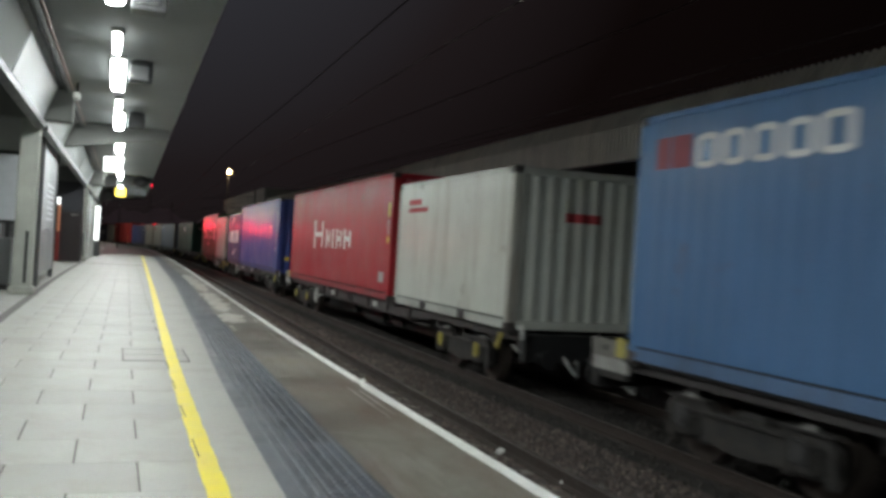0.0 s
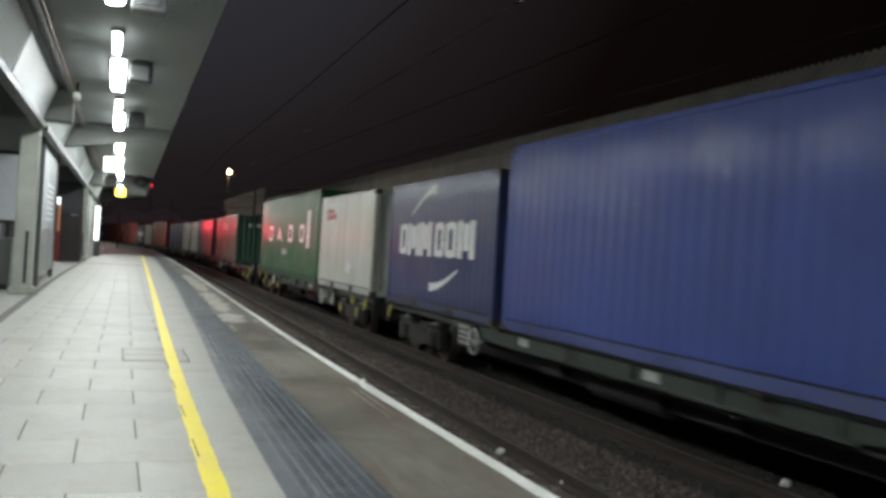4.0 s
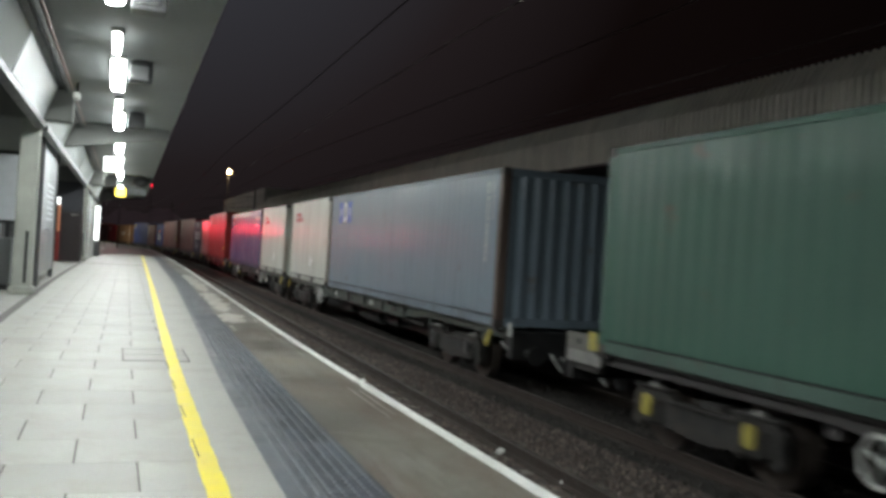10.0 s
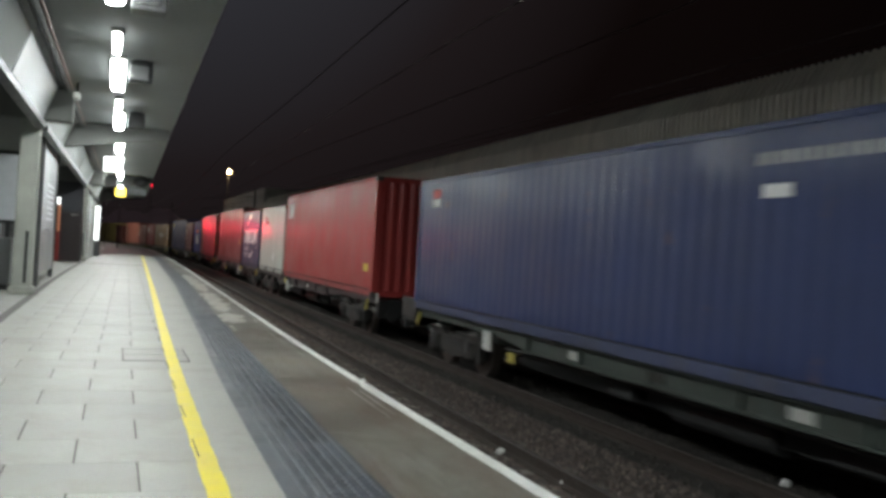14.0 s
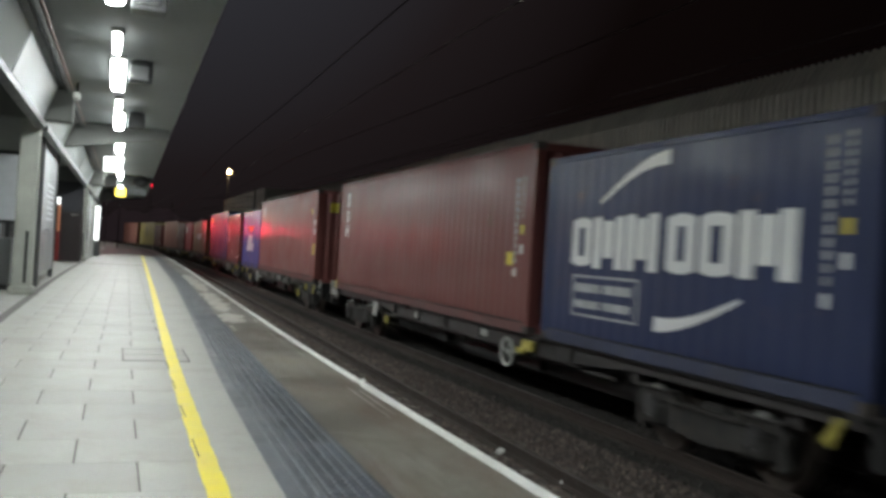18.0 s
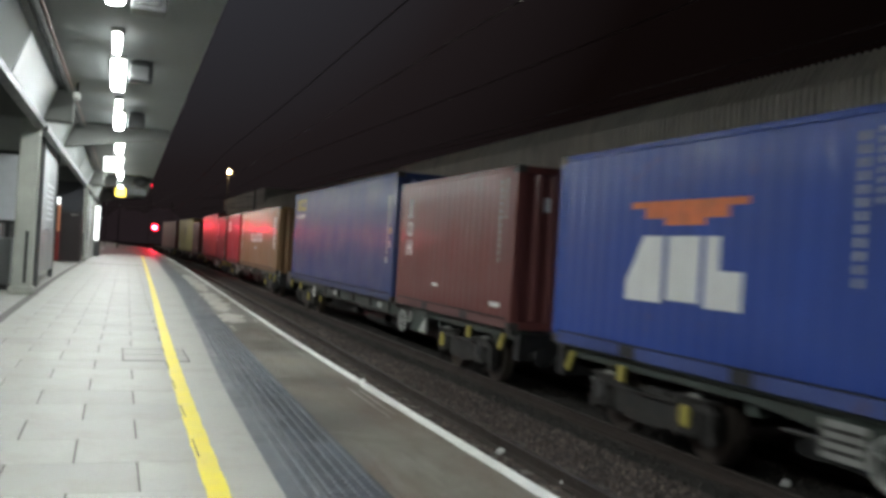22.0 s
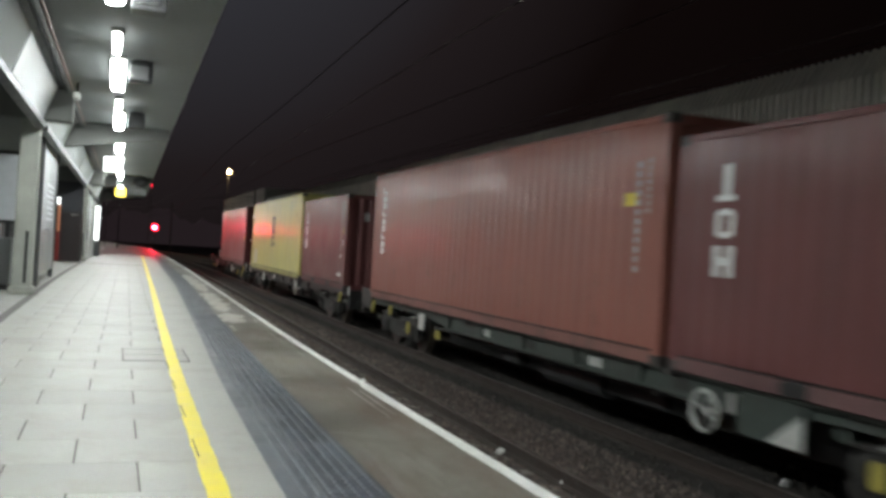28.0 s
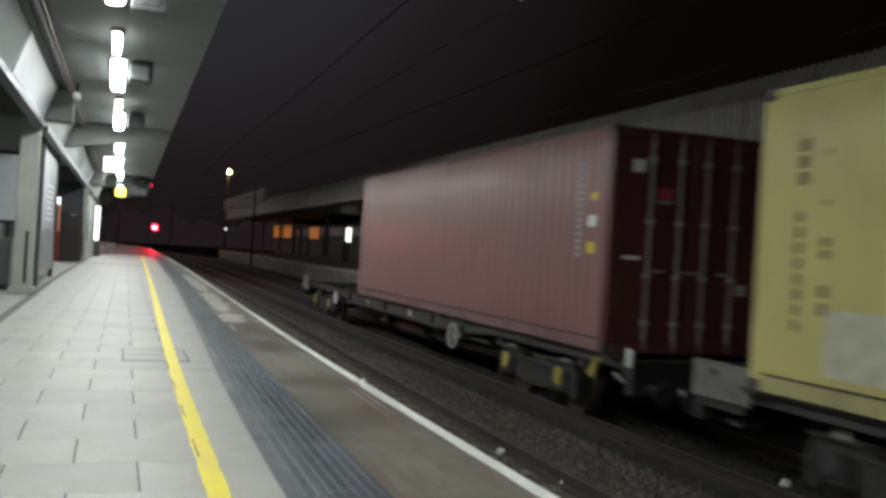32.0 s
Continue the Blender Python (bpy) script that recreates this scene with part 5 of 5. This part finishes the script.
part("side_panel", Geo().box(-2.12, -1.98, 38.36, 38.42, 0.02, 1.16, 0.01), M_REDSIDE, ob, "deep red side panel")
part("orange_panel", Geo().box(-2.1, -1.99, 38.36, 38.42, 1.17, 2.2, 0.01), M_REDPANEL, ob, "bright orange panel")
part("door", Geo().box(-1.92, -1.28, 38.38, 38.42, 0.08, 1.86, 0.01), M_DOOR, ob)
part("door_rail", Geo().box(-1.62, -1.36, 38.36, 38.38, 1.83, 1.87, 0.006), M_PALE2, ob, "thin pale door rail")
part("fascia_board", Geo().box(-2.4, -1.2, 38.45, 38.6, 1.95, 3.16, 0.02), M_NIGHT, ob, "dark board above the kiosk")
lamp_ = part("lamp", Geo().box(-2.13, -2.03, 38.3, 38.44, 2.22, 2.5, 0.02), M_WHITELIT, ob, "small white lit lamp box")
part("lamp_bracket", Geo().box(-2.1, -2.06, 38.42, 38.46, 2.3, 2.4), M_FRAME, lamp_)

ob = thing("poster_totem", "tall lit white poster case on the platform", "poster case")
part("case", Geo().box(-0.99, -0.68, 50.06, 50.3, 0.7, 2.66, 0.02), M_FRAME, ob)
part("poster", Geo().box(-0.95, -0.72, 50.0, 50.06, 0.85, 2.56, 0.01), M_WHITELIT, ob, "bright white poster face")
part("foot", Geo().box(-0.92, -0.66, 50.08, 50.28, 0.0, 0.7), M_FRAME, ob)
for k, (y, x) in enumerate(((45.0, -1.22), (47.5, -1.12), (54.0, -1.1))):
    ob = thing("screen_panel", "narrow grey glazed screen beyond the column", "screen", "glazed screens")
    part("pane", Geo().box(x - 0.02, x + 0.02, y, y + 2.0, 0.2, 3.0, 0.008), M_SCREEN, ob)
    part("post", Geo().box(x - 0.05, x + 0.05, y - 0.1, y, 0.0, 3.1, 0.01), M_PALE, ob)

# hanging signs under the canopy


def hanger(x, y, z, parent):
    part("hanger", Geo().cyl((x, y, z), (x, y, SOFFIT), 0.015, 6), M_DARK, parent)


ob = thing("lit_sign_box", "square white lit sign hanging below the canopy", "sign")
part("case", Geo().box(-0.41, 0.13, 29.03, 29.25, 3.05, 3.5, 0.02), M_PALE, ob)
part("face", Geo().box(-0.39, 0.11, 29.0, 29.03, 3.07, 3.48, 0.01), M_WHITELIT, ob)
hanger(-0.14, 29.1, 3.5, ob)
ob = thing("departure_display", "small amber lit display hanging below the canopy", "display")
part("case", Geo().box(-0.06, 0.43, 44.03, 44.3, 2.9, 3.35, 0.02), M_DARK, ob)
part("face", Geo().box(-0.03, 0.4, 44.0, 44.03, 2.93, 3.31, 0.02), M_AMBER, ob, "glowing amber face")
hanger(0.2, 44.1, 3.35, ob)
ob = thing("platform_sign", "long grey sign hanging beside the display", "sign")
part("board", Geo().box(0.44, 1.3, 44.0, 44.12, 3.05, 3.33, 0.02), M_SCREEN, ob)
hanger(0.9, 44.05, 3.33, ob)
ob = thing("camera_dome", "dark round camera housing under the canopy", "camera")
g = Geo()
g.sweep([[(1.03 + 0.36 * math.cos(a) * math.cos(b), 43.0 + 0.36 * math.sin(a) * math.cos(b), 3.62 + 0.24 * math.sin(b)) for a in np.linspace(0, 2 * math.pi, 17)[:-1]] for b in np.linspace(-1.5, 1.5, 9)])
part("dome", g, M_DARK, ob, smooth=True)
hanger(1.03, 43.0, 3.8, ob)
# face colours carry the lamplight: second box pale as lit, others dark
for y, x, face in ((9.75, 0.2, M_DARK), (14.5, 0.235, M_LITGRILLE), (20.7, 0.31, M_FRAME)):
    ob = thing("hanging_box", "square grey box hanging under the canopy beside lamps", "speaker box", "hanging boxes")
    part("case", Geo().box(x - 0.17, x + 0.18, y + 0.02, y + 0.3, SOFFIT - 0.36, SOFFIT - 0.03, 0.015), M_FRAME, ob)
    part("grille", Geo().box(x - 0.155, x + 0.12, y, y + 0.02, SOFFIT - 0.32, SOFFIT - 0.1, 0.008), face, ob)
    part("bracket", Geo().box(x - 0.1, x + 0.1, y + 0.1, y + 0.2, SOFFIT - 0.03, SOFFIT), M_DARK, ob)
for y, x in ((17.6, -0.82), (39.6, -0.5), (42.2, -0.62)):
    ob = thing("security_camera", "small grey camera on a bracket", "camera", "security cameras")
    part("body", Geo().box(x, x + 0.12, y - 0.3, y, SOFFIT - 0.32, SOFFIT - 0.2, 0.02), M_PALE, ob)
    part("bracket", Geo().cyl((x + 0.06, y - 0.1, SOFFIT - 0.2), (x + 0.06, y - 0.05, SOFFIT), 0.02, 6), M_DARK, ob)

single("cross_drain", Geo().box(kerb(38.1), yellow(38.1) - 0.06, 38.0, 38.35, 0.0015, 0.0045), M_JOINT, "dark drain slot across the paving", "drain", kind="structure")
# inspection cover and wet marks on the paving
cover = tagged(part("inspection_cover", Geo().box(0.16, 0.76, 9.1, 10.0, 0.0, 0.003), M_SLAB), "flush paved inspection cover in the platform", "cover", kind="structure")
for b in ((0.148, 0.162, 9.08, 10.02), (0.758, 0.772, 9.08, 10.02), (0.148, 0.772, 9.066, 9.084), (0.148, 0.772, 10.0, 10.02), (0.148, 0.772, 9.55, 9.562)):
    part("frame_bar", Geo().box(*b, 0.0, 0.004), M_JOINT, cover)

# ================= opposite side details =================
for k in range(9):
    y = 18.2 + k * 12.5
    ob = thing("canopy_post", "dark steel post under the opposite canopy", "post", "opposite canopy posts")
    part("shaft", Geo().box(18.1, 18.3, y - 0.1, y + 0.1, 0.0, FAS_Z0 + 0.1, 0.02), M_FRAME if k else M_SCREEN2, ob)
    part("base", Geo().box(17.98, 18.42, y - 0.22, y + 0.22, 0.0, 0.4, 0.03), M_CONC, ob)
    part("bracket", Geo().box(18.0, 18.4, y - 0.3, y + 0.3, 3.5, 3.65, 0.02), M_FRAME, ob)
for k in range(12):
    y = 14.6 + k * 8.3
    part("wall_pilaster", Geo().box(19.8, 20.0, y - 0.16, y + 0.16, 0.0, 3.7, 0.02), M_DARK, screen)
block_ = thing("canopy_end_block", "pale concrete block above the canopy end", "building")
part("block_wall", Geo().box(opp(86) + 0.25, 24.0, 86.0, 118.9, FAS_Z1 - 0.1, 6.45, 0.03), M_BLOCK, block_)
for y0, y1, z0, z1 in ((107.5, 113.2, 2.05, 3.55), (114.2, 120.6, 2.05, 3.6), (92.0, 97.2, 1.98, 3.2)):
    ob = thing("lit_window", "window glowing orange in the platform building", "window", "orange windows")
    part("pane", Geo().box(19.9, 19.93, y0, y1, z0, z1), M_ORANGE, ob)
    part("frame", Geo().box(19.86, 19.96, y0 - 0.12, y0, z0 - 0.1, z1 + 0.1).box(19.86, 19.96, y1, y1 + 0.12, z0 - 0.1, z1 + 0.1).box(19.86, 19.96, y0, y1, z1, z1 + 0.1).box(19.86, 19.96, y0, y1, z0 - 0.1, z0), M_DARK, ob)
ob = thing("white_platform_lamp", "small white lamp on the opposite platform", "lamp")
part("glass", Geo().cyl((18.2, 72.9, 1.75), (18.2, 72.9, 2.9), 0.22, 12), M_FARLAMP, ob)
part("stand", Geo().cyl((18.2, 72.9, 0.0), (18.2, 72.9, 1.75), 0.06, 8), M_DARK, ob)
ob = thing("far_lamp", "distant small white lamp on a post", "lamp")
part("head", Geo().cyl((17.1, 150, 3.1), (17.1, 150, 3.22), 0.085, 10), M_FARLAMP2, ob)
part("post", Geo().cyl((17.1, 150, -1.35), (17.1, 150, 3.1), 0.06, 8), M_DARK, ob)

# ================= overhead line =================


def wire(centre, z, r, sag=0.0, span=50.0, name="contact_wire", label="dark overhead wire above the track"):
    pts = []
    for y in np.arange(-10, 160, 5.0):
        f = ((y + 12) % span) / span
        pts.append((centre(y), y, z - sag * 4 * f * (1 - f)))
    g = Geo().sweep([[(p[0] + r * math.cos(a), p[1], p[2] + r * math.sin(a)) for a in np.linspace(0, 2 * math.pi, 7)[:-1]] for p in pts])
    return single(name, g, M_WIRE, label, "overhead wire")


M_WIRE = material("overhead_wire", (0.035, 0.024, 0.021), 0.9)
for c in (track1, track2, track3):
    if c is not track3:
        wire(c, 3.75, 0.01)
    wire(c, 5.0, 0.012, 0.25, 50.0, "catenary_wire", "dark sagging catenary wire above the track")
for y in (88.0, 138.0):
    x = track3(y) + 1.0 if y > 125 else 12.0 + 0.006 * y
    ob = thing("overhead_mast", "dark steel overhead line mast beside the track", "mast", "overhead line masts")
    part("mast", Geo().box(x - 0.09, x + 0.09, y - 0.1, y + 0.1, -1.2, 6.4, 0.01), M_DARK, ob)
    part("cantilever", Geo().cyl((x, y, 5.6), (track2(y), y, 5.1), 0.03, 6), M_DARK, ob)
    part("cantilever_tube", Geo().cyl((x, y, 4.6), (track2(y), y, 4.1), 0.025, 6), M_DARK, ob)

# ================= paving pieces =================
_pave = line((-260, -0.06), (4.4, 0.0), (8.2, 0.05), (20, 0.2), (60, 0.75), (380, 0.9))


SLAB_W, SLAB_L = 0.634, 0.58


def slab_x(k, row, y):
    return 0.17 + SLAB_W * (k - 1 + (0.5 if row % 2 else 0.0)) + _pave(y)


slab_mesh = Geo().box(0.0055 - SLAB_W / 2, SLAB_W / 2 - 0.0055, 0.0008 - SLAB_L / 2, SLAB_L / 2 - 0.0008, -0.03, 0.0, 0.0015).mesh("paving_slab")
paving = tagged(part("platform_paving", ribbon(lambda y: kerb(y), lambda y: tact_l(y), -30, 57, -0.008, 0.02), M_JOINT), "pale grey square paving slabs on the platform", "pavement", kind="structure")
cut, far = Geo(), Geo()
n_slab = 0
for row in range(-14, 90):
    y = 4.72 + row * SLAB_L
    lo, hi = kerb(y) + 0.004, tact_l(y) + 0.006
    for k in range(-6, 8):
        a, b = slab_x(k, row, y) + 0.0055, slab_x(k + 1, row, y) - 0.0055
        wide = b > 0.7 + _pave(y) and a < 0.66 + _pave(y)
        if wide:
            b = max(b, hi)
        if b < lo + 0.02 or a > hi - 0.02 or a > 0.66 + _pave(y):
            continue
        dz = random.uniform(-0.001, 0.001)
        if not wide and a >= lo and b <= hi and row >= -4 and n_slab < 300:
            ob = part("paving_slab", slab_mesh, M_SLAB, paving)
            ob.location = ((a + b) / 2, y, dz)
            n_slab += 1
        else:
            (far if row > 60 else cut).box(max(a, lo), min(b, hi), y + 0.0008 - SLAB_L / 2, y + SLAB_L / 2 - 0.0008, -0.03, dz)
ob = part("cut_slabs", cut, M_SLAB, paving)
ob["kind"] = "stuff"
for row in range(1, 17, 2):
    y = 4.72 + row * SLAB_L
    x = slab_x(2, row, y) - SLAB_W
    part("joint_gap", Geo().box(x - 0.004, x + 0.004, y - 0.24, y + 0.24 - 0.01 * row, 0.0085, 0.0095), M_JOINT, safety, "dark slab joint showing in the paint")
ob = part("far_slabs", far, M_SLAB, paving)
ob["kind"] = "stuff"

# raised ribs and studs of the tactile strip
studs = Geo()
for i in range(170):
    y = 3.4 + i * 0.067
    for j in range(7):
        x = tact_l(y) + (tact_r(y) - tact_l(y)) * (0.17 + 0.125 * j)
        studs.cyl((x, y, 0.004), (x, y, 0.0115), 0.014, 6, 0.009)
ob = part("studs", studs, M_STUD, tactile, "worn pale stud tops")
ob["kind"] = "stuff"
for j in range(1, 8):
    part("slab_seam", ribbon(lambda y: tact_l(y) + (tact_r(y) - tact_l(y)) * (0.02 + j * 0.125) - 0.003, lambda y: tact_l(y) + (tact_r(y) - tact_l(y)) * (0.02 + j * 0.125) + 0.003, -10, 56, 0.0055, 0.002), M_JOINT if j > 2 else M_TACTL, tactile)
for k in range(90):
    y = 2.6 + k * 0.4
    y2 = y + 0.394
    for f0, f1, mt in ((-0.02, 0.36, M_TACTL), (0.365, 0.67, M_TACTILE), (0.675, 0.99, M_TACTILE)):
        x = [tact_l(q) + (tact_r(q) - tact_l(q)) * f for q in (y, y2) for f in (f0, f1)]
        g = Geo().sweep([[(x[0], y, 0.005), (x[1], y, 0.005), (x[1], y, 0.001), (x[0], y, 0.001)], [(x[2], y2, 0.005), (x[3], y2, 0.005), (x[3], y2, 0.001), (x[2], y2, 0.001)]])
        part("tactile_slab", g, M_TACTDARK if f0 > 0.3 and y < 4.5 else mt, tactile)
smears = random.Random(8)
for _ in range(26):
    y = 4.2 + 14 * smears.random() ** 1.3
    u, v = smears.uniform(0.36, 0.8), smears.uniform(0.12, 0.3)
    w, p0, p1 = smears.uniform(0.03, 0.12), tact_l(y), tact_r(y)
    xa, xb = p0 + (p1 - p0) * u, min(p1 - 0.01, p0 + (p1 - p0) * (u + v))
    g = Geo().add([(xa, y, 0.0062), (xb, y + w * 0.2, 0.0062), (xb - 0.02, y + w, 0.0062), ((xa + xb) / 2, y + w * 0.8, 0.0062), (xa + 0.02, y + w * 1.1, 0.0062)], [(0, 1, 2, 3, 4)])
    part("dust_smear", g, M_TACTL, tactile)
# pale patches painted for puddle reflections, and scuffs, on the tarmac
rnd = random.Random(4)


def puddle_mark(x0, y0, x1, y1, wide, lobes):
    """A ragged pale patch from one end to the other, with fingers running across the tarmac."""
    g, n = Geo(), lobes * 7
    left, right = [], []
    for i in range(n + 1):
        u = i / n
        swell = 0.35 + 0.65 * abs(math.sin(math.pi * (u * lobes + 0.15))) ** 0.7
        taper_end = min(1.0, 6 * u + 0.08, 6 * (1 - u) + 0.08)
        cx, cy = x0 + (x1 - x0) * u, y0 + (y1 - y0) * u
        left.append((cx - wide * taper_end * (swell * rnd.uniform(0.6, 1.0)), cy + rnd.uniform(-0.04, 0.04), 0.0024))
        right.append((cx + wide * taper_end * (swell * rnd.uniform(0.7, 1.2)), cy + rnd.uniform(-0.04, 0.04), 0.0024))
    g.add(left + right, [(i, n + 1 + i, n + 2 + i, i + 1) for i in range(n)])
    single("sheen_scuff_mark", g, M_PUDDLE, "pale patch painted for a puddle reflection on tarmac", "stain", "puddle marks", "structure")


for run in ((1.72, 13.45, 1.84, 15.3, 0.24, 2), (1.82, 15.5, 2.04, 21.2, 0.23, 4), (2.04, 21.4, 2.26, 31.0, 0.22, 4), (1.6, 12.2, 1.64, 13.2, 0.035, 2), (2.1, 13.75, 2.11, 14.15, 0.03, 1)):
    puddle_mark(*run)
for x0, y0, x1, y1 in ((1.958, 7.56, 1.932, 6.2), (2.02, 7.39, 2.003, 6.32), (2.024, 12.1, 2.005, 9.65), (1.36, 7.8, 1.31, 5.4), (1.35, 5.72, 1.52, 5.67)):
    d = Vector((y1 - y0, x0 - x1, 0)).normalized() * 0.009
    g = Geo().add([(x0 - d.x, y0 - d.y, 0.0025), (x0 + d.x, y0 + d.y, 0.0025), (x1 + d.x * 0.5, y1 + d.y * 0.5, 0.0025), (x1 - d.x * 0.5, y1 - d.y * 0.5, 0.0025)], [(0, 1, 2, 3)])
    single("scuff_line", g, M_PUDDLE, "pale scuff line on the tarmac", "stain", "scuff lines", "structure")



def motions():
    for ob, s, z in MOVERS:
        rows = []
        for t in range(0, 33):
            x, y, h = on_track(s - travel(t))
            rows.append((float(t), pose(x, y, z, 0, 0, h)))
        walk(ob, rows)
    for w, off, s in WHEELS:
        # the wheel turns while its wagon is near; far off it only rides along
        rows, last = [(0.0, pose(0, off, -0.525))], 0.0
        k = 1
        a = 0.0
        while k * 2 / FPS < 31.95:
            t = k * 2 / FPS
            y = s + off - travel(t)
            if -4 < y < 46:
                a += math.degrees((travel(t) - travel(t - 2 / FPS)) / 0.46)
                rows.append((t, pose(0, off, -0.525, a)))
            k += 1
        rows.append((32.0, pose(0, off, -0.525, a)))
        walk(w, rows)


motions()
